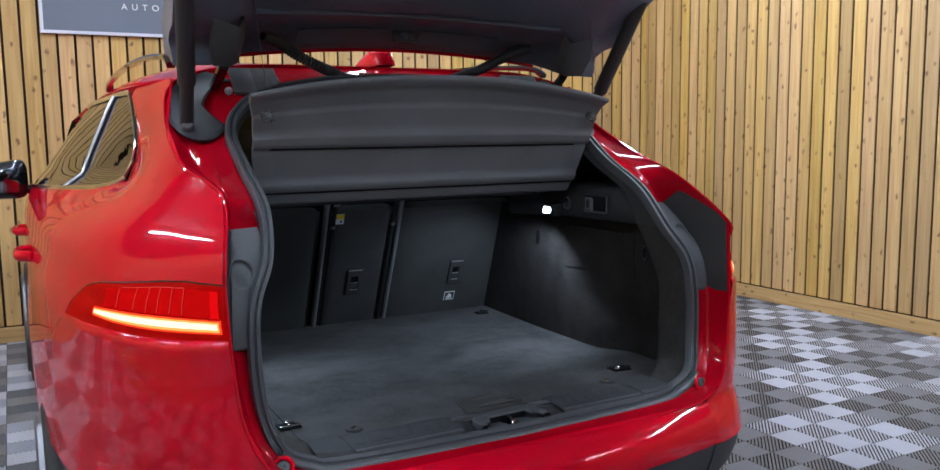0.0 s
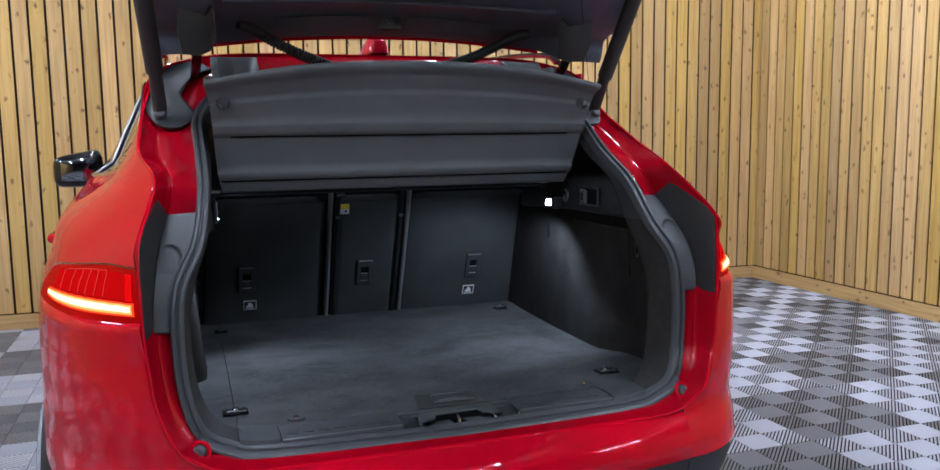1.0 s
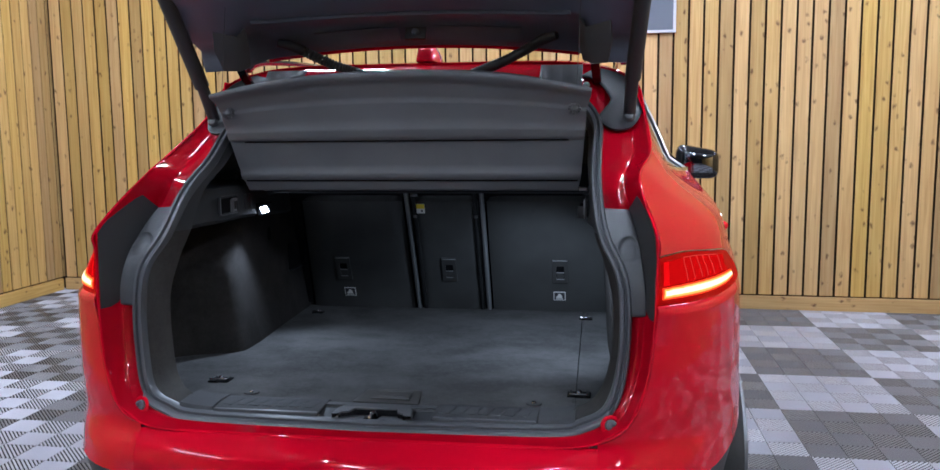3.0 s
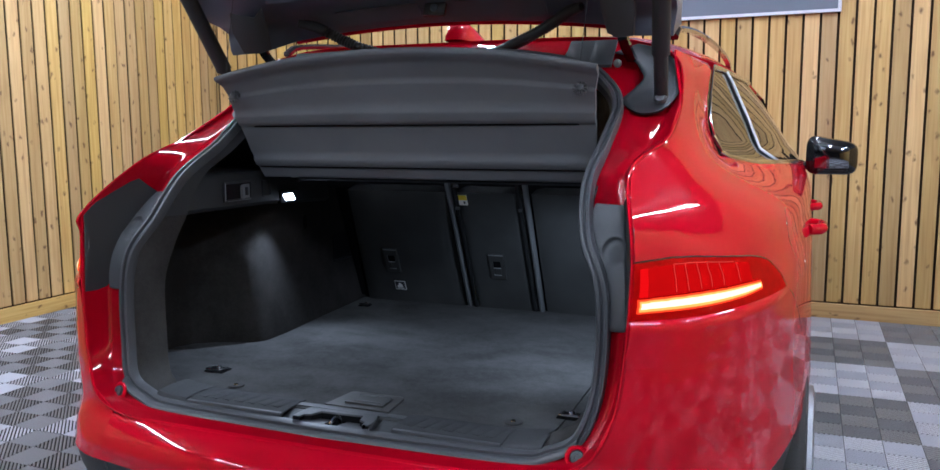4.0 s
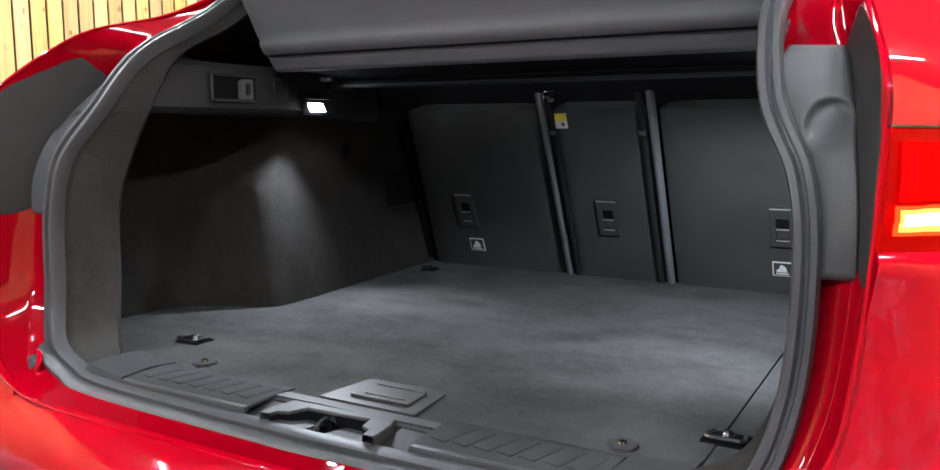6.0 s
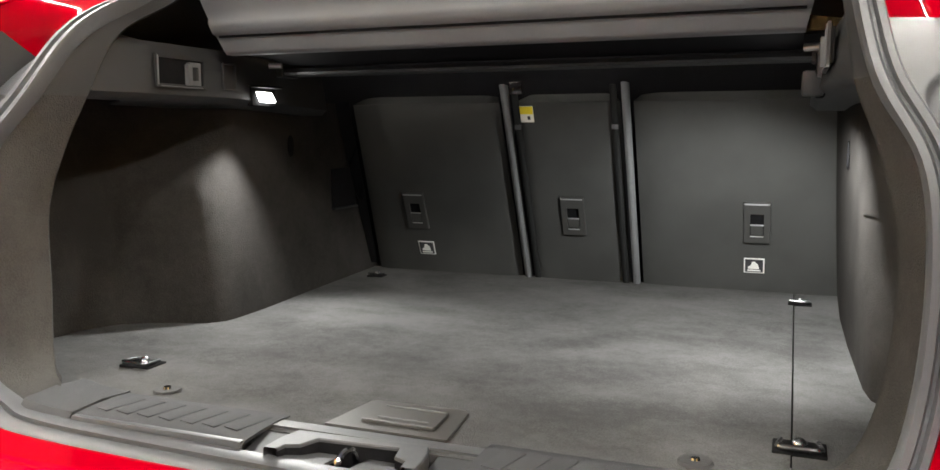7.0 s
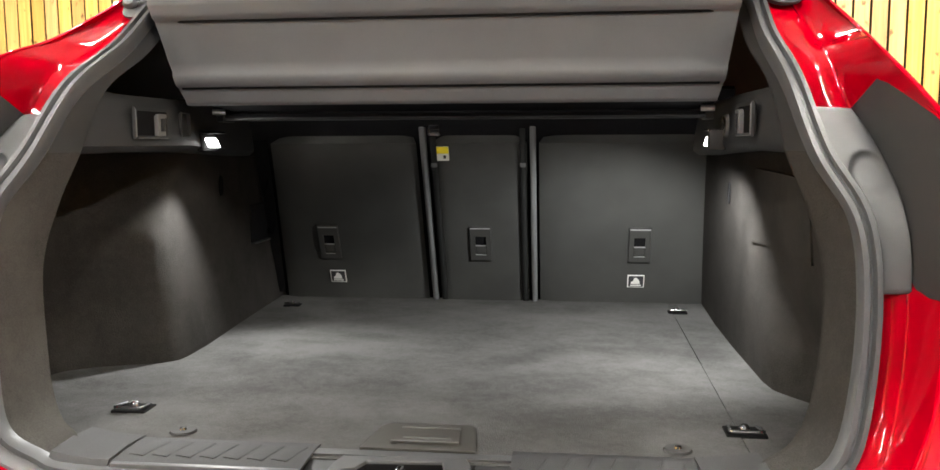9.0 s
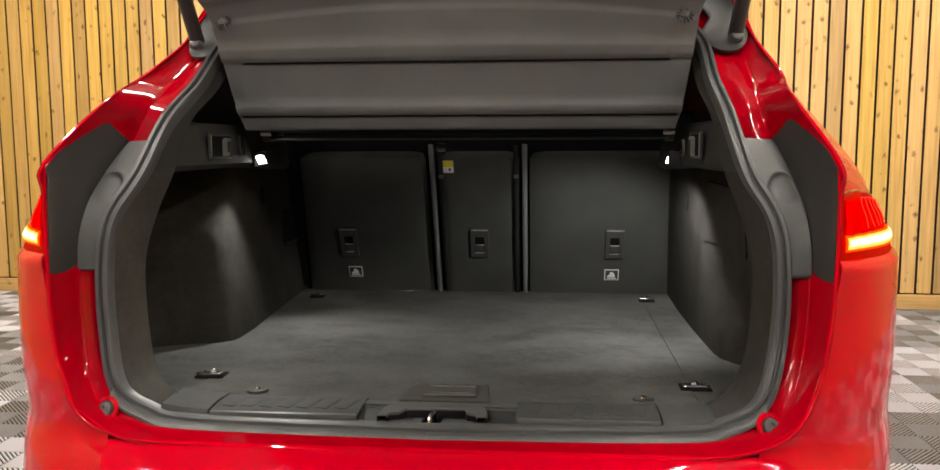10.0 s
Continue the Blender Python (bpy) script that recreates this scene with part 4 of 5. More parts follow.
def shelf():
    rows = []
    for k, (y, z) in enumerate(SHELF):
        row = []
        for u in np.linspace(-1, 1, 61):
            w = float(np.interp(z, [1.25, 1.28, 1.387, 1.46, 1.49, 1.51], [0.462, 0.470, 0.480, 0.486, 0.496, 0.499]))
            crown = 0.052 * (1 - abs(u) ** 2.2) * float(np.interp(z, [1.26, 1.40, 1.46, 1.51], [0.0, 0.05, 0.62, 1.0]))
            # a flat border down either side of the sunken field
            rim = 0.005 * float(np.interp(abs(u), [0.915, 0.935], [0, 1])) * float(np.interp(z, [1.30, 1.32, 1.45, 1.47], [0, 1, 1, 0]))
            row.append((u * w, y - rim - 0.014 * (1 - u * u) * float(np.interp(z, [1.38, 1.5], [0, 1])), z + crown))
        rows.append(row)
    return loft(rows, flip=True)


cover = part("parcel_shelf", shelf(), cover_cloth, car, "black load cover panel tilted up behind the seats", thick=0.012)
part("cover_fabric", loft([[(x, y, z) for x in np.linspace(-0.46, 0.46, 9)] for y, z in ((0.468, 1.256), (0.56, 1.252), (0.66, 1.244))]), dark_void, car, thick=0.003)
for y, z, w in ((0.3825, 1.3825, 0.455), (0.4335, 1.2745, 0.462)):
    part("edge_roll", sweep([(-w, y, z), (w, y, z)], ring(0.0022, 8)), dark_void, cover)
part("cover_roller", sweep([(-0.475, 0.672, 1.229), (0.475, 0.672, 1.229)], [(-0.03, -0.005), (0.028, -0.005), (0.032, 0.0), (0.028, 0.007), (-0.03, 0.007), (-0.034, 0.001)]), plastic, car, label="grey pull bar of the load cover")
for s in (-1, 1):
    part("roller_bracket", block(0.022, 0.06, 0.024, (s * 0.484, 0.665, 1.232), 0.004), plastic, car)
    part("roller_pin", sweep([(s * 0.462, 0.618, 1.240), (s * 0.485, 0.610, 1.240)], ring(0.006, 10), up=(0, 0, 1)), steel, car)
for s in (-1, 1):
    at = pose(s * 0.456, 0.327, 1.457, 60, 0, 0)
    kn = part("cover_knob", lathe([(0.0, 0.0), (0.0085, 0.0), (0.0085, 0.010), (0.006, 0.012), (0.0, 0.012)], 18, at), plastic_grey, cover)
    for k in range(12):
        q = block(0.0085, 0.0030, 0.008, (0.0125, 0, 0.004), 0.0008)
        bmesh.ops.transform(q, matrix=at @ Matrix.Rotation(radians(30 * k), 4, "Z"), verts=q.verts)
        part("knob_fin", q, plastic_grey, kn)


def ledge(s):
    """Plastic shelf trim over the lining with a grip and the boot lamp."""
    rows = []
    for y in np.linspace(0.185, 0.80, 17):
        inx = float(np.interp(y, [0.1, 0.3, 0.8], [0.53, 0.49, 0.475]))
        wide = min(float(np.interp(y, [0.185, 0.26, 0.33, 0.40], [0.010, 0.022, 0.10, 0.20])), side_x(y, 1.27) - 0.03 - inx)
        low = float(np.interp(y, [0.1, 0.5, 0.8], [1.165, 1.165, 1.150]))
        top = float(np.interp(y, [0.1, 0.25, 0.5, 0.8], [1.20, 1.258, 1.258, 1.25]))
        rows.append([(inx + wide, y, low - 0.002), (inx + min(0.012, 0.7 * wide), y, low), (inx, y, low + 0.01), (inx + 0.004, y, (low + top) / 2), (inx + min(0.012, 0.6 * wide), y, top - 0.01), (inx + min(0.02, 0.85 * wide), y, top), (inx + wide, y, top + 0.012)])
    return flipped(loft(rows), s)


both("side_ledge", ledge, plastic, car, thick=0.003)
for s, ly in ((-1, 0.582), (1, 0.560)):
    # lens tilted down and inwards under a small hood
    bl = part("boot_lamp", block(0.012, 0.074, 0.034, (s * 0.4855, ly, 1.180), 0.003), dark_void, car, "lit white boot lamp under a small hood")
    part("lamp_hood", block(0.022, 0.076, 0.004, (s * 0.476, ly, 1.1985), 0.0015), dark_void, bl)
    q = block(0.004, 0.046, 0.020, (0, 0, 0), 0.0015, m=pose(0, 0, 0, 0, 0, 0 if s < 0 else 40) @ pose(0, 0, 0, 0, 28 * s, 0))
    bmesh.ops.translate(q, vec=(s * (0.4755 if s < 0 else 0.480), ly, 1.1795), verts=q.verts)
    if s > 0:
        part("lamp_cowl", block(0.030, 0.020, 0.036, (0.4745, ly - 0.037, 1.181), 0.006), plastic, bl)
    part("lamp_window", q, led, bl, "glowing white lamp lens")
    beam = bpy.data.lights.new("boot_lamp_beam", "SPOT")
    beam.energy, beam.color, beam.spot_size, beam.spot_blend, beam.shadow_soft_size = LED_WATTS[s], (0.82, 0.91, 1.0), radians(118 if s < 0 else 132), 0.6, 0.010
    lo = new("boot_lamp_beam", beam)
    lo.parent = bl
    lo.matrix_basis = look((-0.482, ly - 0.004, 1.150) if s < 0 else (0.452, ly, 1.168), (-0.203, ly - 0.38, 0.35) if s < 0 else (0.22, ly + 0.38, 0.32))


# tailgate
def gate_inner():
    rows = []
    prof = [(0.62, 0.0), (0.60, 0.015), (0.585, 0.035), (0.565, 0.06), (0.52, 0.075), (0.46, 0.085), (0.40, 0.125), (0.30, 0.19), (0.15, 0.27), (0.0, 0.35), (-0.2, 0.445), (-0.4, 0.52), (-0.56, 0.56), (-0.62, 0.585)]
    for y, h in prof:
        row = []
        for u in np.linspace(-1, 1, 31):
            x = u * float(np.interp(h, [0, 0.1, 0.45, 0.585], [0.62, 0.635, 0.66, 0.60]))
            a = abs(x)
            base = 1.655 - 0.03 * (x / 0.46) ** 2 if a < 0.46 else float(np.interp(a, [0.46, 0.50, 0.62], [1.625, 1.590, 1.585]))
            row.append((x, y - (0.08 if a > 0.48 else 0) * max(0, 1 - h / 0.1), base + h * (1 if a < 0.46 else 1 + 0.0)))
        rows.append(row)
    return loft(rows, flip=True)


gate = part("tailgate", gate_inner(), gate_trim, car, "raised tailgate with dark plastic inner trim", thick=-0.09)


def gate_z(y, x):
    """Height of the raised tailgate's inner face."""
    h = float(np.interp(-y, [-0.62, -0.585, -0.52, -0.46, -0.40, -0.30, -0.15, 0, 0.2], [0.0, 0.035, 0.075, 0.085, 0.125, 0.19, 0.27, 0.35, 0.45]))
    return 1.655 - 0.03 * (x / 0.46) ** 2 + h


# shallow sunken fields and the middle block near the hinge line
for x0, x1 in ((-0.30, -0.05), (0.05, 0.30)):
    rows = []
    for k, (y, dz) in enumerate(((0.607, 0.012), (0.590, 0.030), (0.575, 0.046))):
        rows.append([(x, y - 0.007, 1.655 - 0.03 * (x / 0.46) ** 2 + dz) for x in np.linspace(x0, x1, 9)])
    part("inner_field", loft(rows, flip=True), gate_trim, gate, thick=-0.004)
part("catch_block", block(0.062, 0.012, 0.05, (0.0, 0.577, 1.688), 0.004, m=pose(0, 0, 0, -25, 0, 0)), plastic_grey, gate)
part("catch_pin", lathe([(0.0, 0.0), (0.011, 0.0), (0.009, 0.008), (0.0, 0.010)], 14, pose(0.0, 0.570, 1.686, 65, 0, 0)), gate_trim, gate)
for yy, r in ((0.50, 0.007), (0.36, 0.009), (0.12, 0.010)):
    part("trim_ridge", sweep(smooth_line([(x, yy - 0.05 * (x / 0.46) ** 2, gate_z(yy - 0.05 * (x / 0.46) ** 2, x) - 0.004) for x in np.linspace(-0.44, 0.44, 15)], 30), ring(r, 8), up=(0, 0, 1)), gate_trim, gate)
part("gate_skin_edge", sweep(smooth_line([(x, 0.630, 1.655 - 0.03 * (x / 0.46) ** 2 - 0.002) for x in np.linspace(-0.46, 0.46, 15)], 30), ring(0.006, 8), up=(0, 0, 1)), red, gate, "thin red edge of the outer skin")
both("hinge_flange", lambda s: flipped(loft([[(0.47, 0.47, 1.70), (0.485, 0.46, 1.675), (0.545, 0.44, 1.69)], [(0.468, 0.49, 1.655), (0.49, 0.475, 1.63), (0.55, 0.455, 1.64)], [(0.478, 0.52, 1.60), (0.50, 0.505, 1.588), (0.54, 0.49, 1.588)]]), s), plastic_grey, gate, thick=0.01)
both("hinge_arm", lambda s: flipped(sweep(smooth_line([(0.50, 0.50, 1.62), (0.505, 0.53, 1.585), (0.508, 0.58, 1.555), (0.51, 0.62, 1.54)], 12), [(-0.012, -0.006), (0.012, -0.006), (0.012, 0.006), (-0.012, 0.006)], up=(0, 0, 1)), s), black_gloss, gate)


def hose(s):
    line = smooth_line([(0.40, 0.545, 1.664), (0.36, 0.565, 1.655), (0.30, 0.585, 1.625), (0.245, 0.59, 1.600), (0.20, 0.605, 1.585), (0.15, 0.625, 1.568)], 64)
    rows = []
    for i, p in enumerate(line):
        t = (line[min(i + 1, 63)] - line[max(i - 1, 0)]).normalized()
        u = t.cross(Vector((0, 0, 1))).normalized()
        w = u.cross(t)
        r = (0.0155 if i % 2 else 0.0125) if i > 16 else 0.0150 * (0.75 + 0.25 * min(1, i / 8))
        rows.append([p + (u * math.cos(a) + w * math.sin(a)) * r for a in np.linspace(0, 2 * math.pi, 12, endpoint=False)])
    return flipped(loft(rows, closed=True), s)


both("cable_hose", hose, plastic, gate, label="black corrugated cable hose")
both("gas_strut", lambda s: flipped(join(sweep([(0.597, 0.53, 1.446), (0.603, 0.47, 1.55)], ring(0.0165, 12), up=(0, 1, 0)), sweep([(0.603, 0.475, 1.54), (0.62, 0.36, 1.72), (0.628, 0.30, 1.81)], ring(0.021, 16), up=(0, 1, 0))), s), plastic, car, label="black gas strut")
both("strut_foot", lambda s: flipped(join(lathe([(0.0, 0.0), (0.014, 0.0), (0.016, 0.006), (0.010, 0.014), (0.0, 0.016)], 14, pose(0.597, 0.525, 1.440, 70, 0, 0))), s), plastic_grey, car)
both("cover_cord", lambda s: flipped(sweep([(0.462, 0.30, 1.515), (0.47, 0.36, 1.74)], ring(0.0008, 5), up=(0, 1, 0)), s), plastic, gate)

# painted roof edge behind the seal, with the trim plates beside the hinges
def hinge_plate(x0, x1, cut):
    """An upright cover plate before the roof's edge, its lower outer corner cut off."""
    rows = []
    for k in np.linspace(0, 1, 5):
        rows.append([(x, 0.574 + 0.070 * k - 0.004 * math.sin(math.pi * f), 1.520 + 0.066 * k + cut * (1 - k) * max(0, 1 - 3 * f)) for f, x in ((f, x0 + f * (x1 - x0)) for f in np.linspace(0, 1, 7))])
    return loft(rows)


both("hinge_plate", lambda s: flipped(hinge_plate(0.350, 0.412, 0.03), s), plastic_grey, car, thick=-0.008)
both("hinge_plate", lambda s: flipped(hinge_plate(0.4135, 0.468, 0.0), s), plastic_grey, car, thick=-0.008)
both("hinge_bolt", lambda s: flipped(lathe([(0.0, 0.0), (0.010, 0.0), (0.010, 0.004), (0.006, 0.005), (0.005, 0.009), (0.0, 0.009)], 16, pose(0.480, 0.592, 1.530, 90, 0, 0)), s), steel, car)


# mirrors and handles
def mirror(s):
    bm = block(0.22, 0.12, 0.165, bevel=0.055, seg=5)
    for v in bm.verts:
        v.co.z *= 1 - 0.25 * (v.co.x / 0.11) * (1 if v.co.z > 0 else 0)
    bmesh.ops.translate(bm, vec=(1.02, 2.72, 1.235), verts=bm.verts)
    return flipped(join(bm, sweep([(0.86, 2.72, 1.19), (0.93, 2.72, 1.195)], ring(0.02, 8), up=(0, 1, 0))), s)


for s in (-1, 1):
    mr = part("door_mirror", mirror(s), black_gloss, car, "black door mirror with its glass")
    g = block(0.180, 0.006, 0.120, bevel=0.0025, seg=2)
    for v in g.verts:
        v.co.x *= 1 - 0.22 * (v.co.z / 0.06) ** 2
        v.co.z *= 1 - 0.25 * (v.co.x / 0.09) ** 2
    for v in g.verts:
        v.co.z *= 1 - 0.25 * (v.co.x / 0.11) * (1 if v.co.z > 0 else 0)
    bmesh.ops.translate(g, vec=(1.02, 2.658, 1.235), verts=g.verts)
    part("mirror_glass", flipped(g, s), mirror_glass, mr)
    for y, z in ((1.42, 1.055), (2.50, 1.03)):
        hb = sweep(smooth_line([(side_x(y, z) - 0.01, y - 0.10, z), (side_x(y, z) + 0.024, y - 0.07, z), (side_x(y, z) + 0.028, y, z), (side_x(y, z) + 0.024, y + 0.07, z), (side_x(y, z) - 0.01, y + 0.10, z)], 18), ring(0.017, 10), up=(0, 0, 1))
        part("door_handle", flipped(hb, s), red, car)


def fuel_line():
    pts = []
    for a in np.linspace(0, 2 * math.pi, 40, endpoint=False):
        y, z = 0.80 + 0.085 * math.cos(a), 1.085 + 0.085 * math.sin(a)
        pts.append(on_skin(side_x(y, z), y, z, -0.0003))
    return sweep(pts, ring(0.0011, 6), closed=True, up=(1, 0, 0))


part("fuel_flap_joint", fuel_line(), black_gloss, car)


# ---------------------------------------------------------------- boot fittings
for s in (-1, 1):
    stop = part("rubber_stop", lathe([(0.0, 0.0), (0.013, 0.0), (0.014, 0.004), (0.012, 0.010), (0.005, 0.011), (0.004, 0.009), (0.0, 0.009)], 20, pose(s * 0.548, -0.022, 0.768, 68, 0, 12 * s)), rubber, car)
    part("stop_ring", lathe([(0.014, 0.0), (0.021, 0.0), (0.023, 0.003), (0.020, 0.006), (0.0155, 0.006), (0.014, 0.003)], 24, pose(s * 0.548, -0.022, 0.768, 68, 0, 12 * s)), red, stop)


def lashing(x, y, size, s):
    """Chrome ring folded flat in a dark tray."""
    z = floor_z(y)
    tray = part("lashing_tray", block(0.080 * size, 0.058 * size, 0.006, (x, y, z + 0.000), 0.002), dark_void, car, "black tray with a folded chrome lashing ring")
    w, d = 0.032 * size, 0.021 * size
    part("lashing_ring", sweep(smooth_line([(x - w * 0.86, y + d, z + 0.004), (x - w, y - d * 0.8, z + 0.007), (x - w * 0.9, y - d * 1.25, z + 0.008), (x, y - d * 1.32, z + 0.008), (x + w * 0.9, y - d * 1.25, z + 0.008), (x + w, y - d * 0.8, z + 0.007), (x + w * 0.86, y + d, z + 0.004)], 30), ring(0.0042 * size, 8), up=(0, 0, 1)), lashing_metal, tray)
    part("lashing_boss", lathe([(0.0, 0.010), (0.006 * size, 0.0095), (0.011 * size, 0.006), (0.0125 * size, 0.001), (0.0125 * size, 0.0)], 16, pose(x, y + 0.004, z + 0.002)), lashing_metal, tray)


lashing(-0.466, 0.225, 0.70, -1)
lashing(0.474, 0.214, 0.72, 1)
lashing(-0.463, 0.995, 0.5, -1)
lashing(0.477, 0.998, 0.55, 1)
for x in (-0.341, 0.369):
    st = part("floor_stud", lathe([(0.0, 0.0), (0.020, 0.0), (0.018, 0.003), (0.007, 0.0035), (0.0, 0.0035)], 20, pose(x, 0.135, floor_z(0.135) + 0.001)), tyre_rubber, car)
    part("stud_cap", lathe([(0.0, 0.003), (0.006, 0.003), (0.005, 0.006), (0.0, 0.007)], 12, pose(x, 0.135, floor_z(0.135) + 0.001)), chrome, st)

TILT_BACK = math.degrees(math.atan(SEAT_K))


def on_seat(x, z, out=0.0):
    """A frame on a seat back: x across, y up along it, z towards the rear."""
    return Matrix.Translation((x, seat_y(z) - out, z)) @ Matrix.Rotation(radians(90 + TILT_BACK), 4, "X")


def frame_plate(w, h, rim, depth):
    """An upright frame with a hole, about its middle."""
    o = [(-w, -h), (w, -h), (w, h), (-w, h)]
    i = [(-w + rim, -h + rim), (w - rim, -h + rim), (w - rim, h - rim), (-w + rim, h - rim)]
    return loft([[(x, y, 0) for x, y in o], [(x * 0.985, y * 0.99, depth) for x, y in o], [(x, y, depth) for x, y in i], [(x, y, -0.004) for x, y in i]], closed=True)


def seat_latch(x, z, seat):
    """A flat plate with a small well; a bar across its middle and one at its foot."""
    m = on_seat(x, z)
    o = [(-0.026, -0.047), (0.026, -0.047), (0.026, 0.047), (-0.026, 0.047)]
    i = [(-0.0135, -0.031), (0.0135, -0.031), (0.0135, 0.021), (-0.0135, 0.021)]
    bm = loft([[(a, b, 0) for a, b in o], [(a, b, 0.004) for a, b in o], [(a * 0.96, b * 0.98, 0.006) for a, b in o], [(a, b, 0.006) for a, b in i], [(a, b, 0.0012) for a, b in i]], closed=True)
    bmesh.ops.transform(bm, matrix=m, verts=bm.verts)
    lt = part("seat_latch", bm, release_grey, seat, "grey plastic seat release", smooth=False)
    for nm, sx, sy, sz, dy, out, mt in (("release_well", 0.027, 0.052, 0.001, -0.005, 0.0010, dark_void), ("release_lever", 0.024, 0.021, 0.003, -0.018, 0.0030, release_grey),
                                        ("release_bar", 0.026, 0.0024, 0.003, -0.0045, 0.0055, latch_edge), ("release_bar", 0.026, 0.0020, 0.002, -0.0310, 0.0068, latch_edge), ("rim_highlight", 0.049, 0.0034, 0.002, 0.0440, 0.0062, latch_edge)):
        b = block(sx, sy, sz, (0, dy, out), 0.0006)
        bmesh.ops.transform(b, matrix=m, verts=b.verts)
        part(nm, b, mt, lt)


def sticker(x, z, w, h, seat, pieces):
    m = on_seat(x, z, 0.0015)
    for name, mt, sx, sy, dx, dy, lift in pieces:
        b = block(sx, sy, 0.001, (dx, dy, lift))
        bmesh.ops.transform(b, matrix=m, verts=b.verts)
        part(name, b, mt, seat, smooth=False)


def child_tag(x, z, seat):
    m = on_seat(x, z, 0.0012)
    b = block(0.041, 0.036, 0.002, bevel=0.0008)
    bmesh.ops.transform(b, matrix=m, verts=b.verts)
    part("anchor_tag", b, white_print, seat, "white child-seat anchor tag", smooth=False)
    b = block(0.036, 0.031, 0.001, (0, 0, 0.001))
    bmesh.ops.transform(b, matrix=m, verts=b.verts)
    part("tag_field", b, tag_dark, seat, smooth=False)
    for o in ([(-0.012, -0.007), (0.010, -0.007), (0.008, 0.004), (0.001, 0.011), (-0.004, 0.010), (-0.007, 0.001), (-0.012, -0.002)], [(-0.013, -0.0125), (0.013, -0.0125), (0.013, -0.0095), (-0.013, -0.0095)]):
        q = plate(o, 0.0008)
        bmesh.ops.transform(q, matrix=m @ Matrix.Translation((0, 0, 0.0016)), verts=q.verts)
        part("tag_mark", q, white_print, seat, smooth=False)


L_SEAT, M_SEAT, R_SEAT = SEATS[-0.512], SEATS[-0.101], SEATS[0.150]
for x, seat in ((-0.375, L_SEAT), (0.006, M_SEAT), (0.389, R_SEAT)):
    seat_latch(x, 0.932, seat)
child_tag(-0.366, 0.838, L_SEAT)
child_tag(0.385, 0.836, R_SEAT)
sticker(-0.073, 1.152, 0.03, 0.036, M_SEAT, (("label_base", white_print, 0.030, 0.036, 0, 0, 0.0), ("label_top", yellow_print, 0.029, 0.017, 0, 0.009, 0.0012), ("label_mark", tag_dark, 0.006, 0.008, 0.005, -0.008, 0.0012)))
for x in (-0.093, 0.113):
    b = loft([[(x + dx, seat_y(z) - 0.004 + dy, z) for dx, dy in ((-0.007, 0.0), (-0.006, -0.003), (0.006, -0.003), (0.007, 0.0))] for z in np.linspace(0.778, 1.208, 4)])
    part("guide_slot", b, guide_dark, car, thick=0.003)
    q = block(0.014, 0.004, 0.010, bevel=0.001)
    bmesh.ops.transform(q, matrix=Matrix.Translation((x, seat_y(1.125) - 0.008, 1.125)), verts=q.verts)
    part("guide_clip", q, plastic_grey, car)
b = block(0.028, 0.010, 0.026, bevel=0.004)
bmesh.ops.transform(b, matrix=Matrix.Translation((-0.088, seat_y(1.205) - 0.006, 1.205)), verts=b.verts)
part("cord_guide", b, black_gloss, car)


def ledge_x(y):
    return float(np.interp(y, [0.1, 0.3, 0.8], [0.53, 0.49, 0.475]))


for s in (-1, 1):
    y0, y1 = (0.303, 0.421) if s < 0 else (0.285, 0.400)
    yc, w = (y0 + y1) / 2, (y1 - y0) / 2
    face = Matrix.Translation((s * (ledge_x(yc) - 0.001), yc, 1.212)) @ Matrix(((0, 0, -s, 0), (1, 0, 0, 0), (0, 1, 0, 0), (0, 0, 0, 1)))
    bm = frame_plate(w, 0.026, 0.0055, 0.004)
    bmesh.ops.transform(bm, matrix=face, verts=bm.verts)
    gr = part("bag_hook", bm, plastic, car, "fold-out bag hook in a dark frame", smooth=False)
    for nm, sx, sy, sz, at, mt in (("hook_well", w * 1.85, 0.044, 0.002, (0, 0, 0.0006), dark_void), ("frame_edge", 0.0022, 0.046, 0.002, (-w + 0.002, 0, 0.005), divider_grey), ("frame_edge", w * 1.7, 0.0016, 0.002, (0, -0.0245, 0.005), divider_grey),
                                   ("hook_plate", 0.026, 0.038, 0.003, (0.034, -0.002, 0.0022), divider_grey), ("hook_stem", 0.009, 0.034, 0.008, (0.014, -0.004, 0.005), divider_grey), ("hook_bar", 0.026, 0.006, 0.008, (0.027, 0.013, 0.005), divider_grey), ("hook_tip", 0.007, 0.022, 0.008, (0.030, -0.002, 0.006), plastic)):
        q = block(sx, sy, sz, at, 0.0008)
        bmesh.ops.transform(q, matrix=face, verts=q.verts)
        part(nm, q, mt, gr)
    if s < 0:
        # blank switch plate between hook and lamp
        plate_at = Matrix.Translation((s * (ledge_x(0.485) - 0.0005), 0.485, 1.212)) @ Matrix(((0, 0, -s, 0), (1, 0, 0, 0), (0, 1, 0, 0), (0, 0, 0, 1)))
        bm = frame_plate(0.019, 0.023, 0.0025, 0.0025)
        bmesh.ops.transform(bm, matrix=plate_at, verts=bm.verts)
        part("blank_switch", bm, plastic, car, smooth=False)
sock = part("power_socket", lathe([(0.0, 0.001), (0.013, 0.001), (0.014, 0.005), (0.018, 0.006), (0.019, 0.002), (0.020, 0.0)], 22, pose(ledge_x(0.48), 0.478, 1.205, 0, -90, 0)), plastic_grey, car)
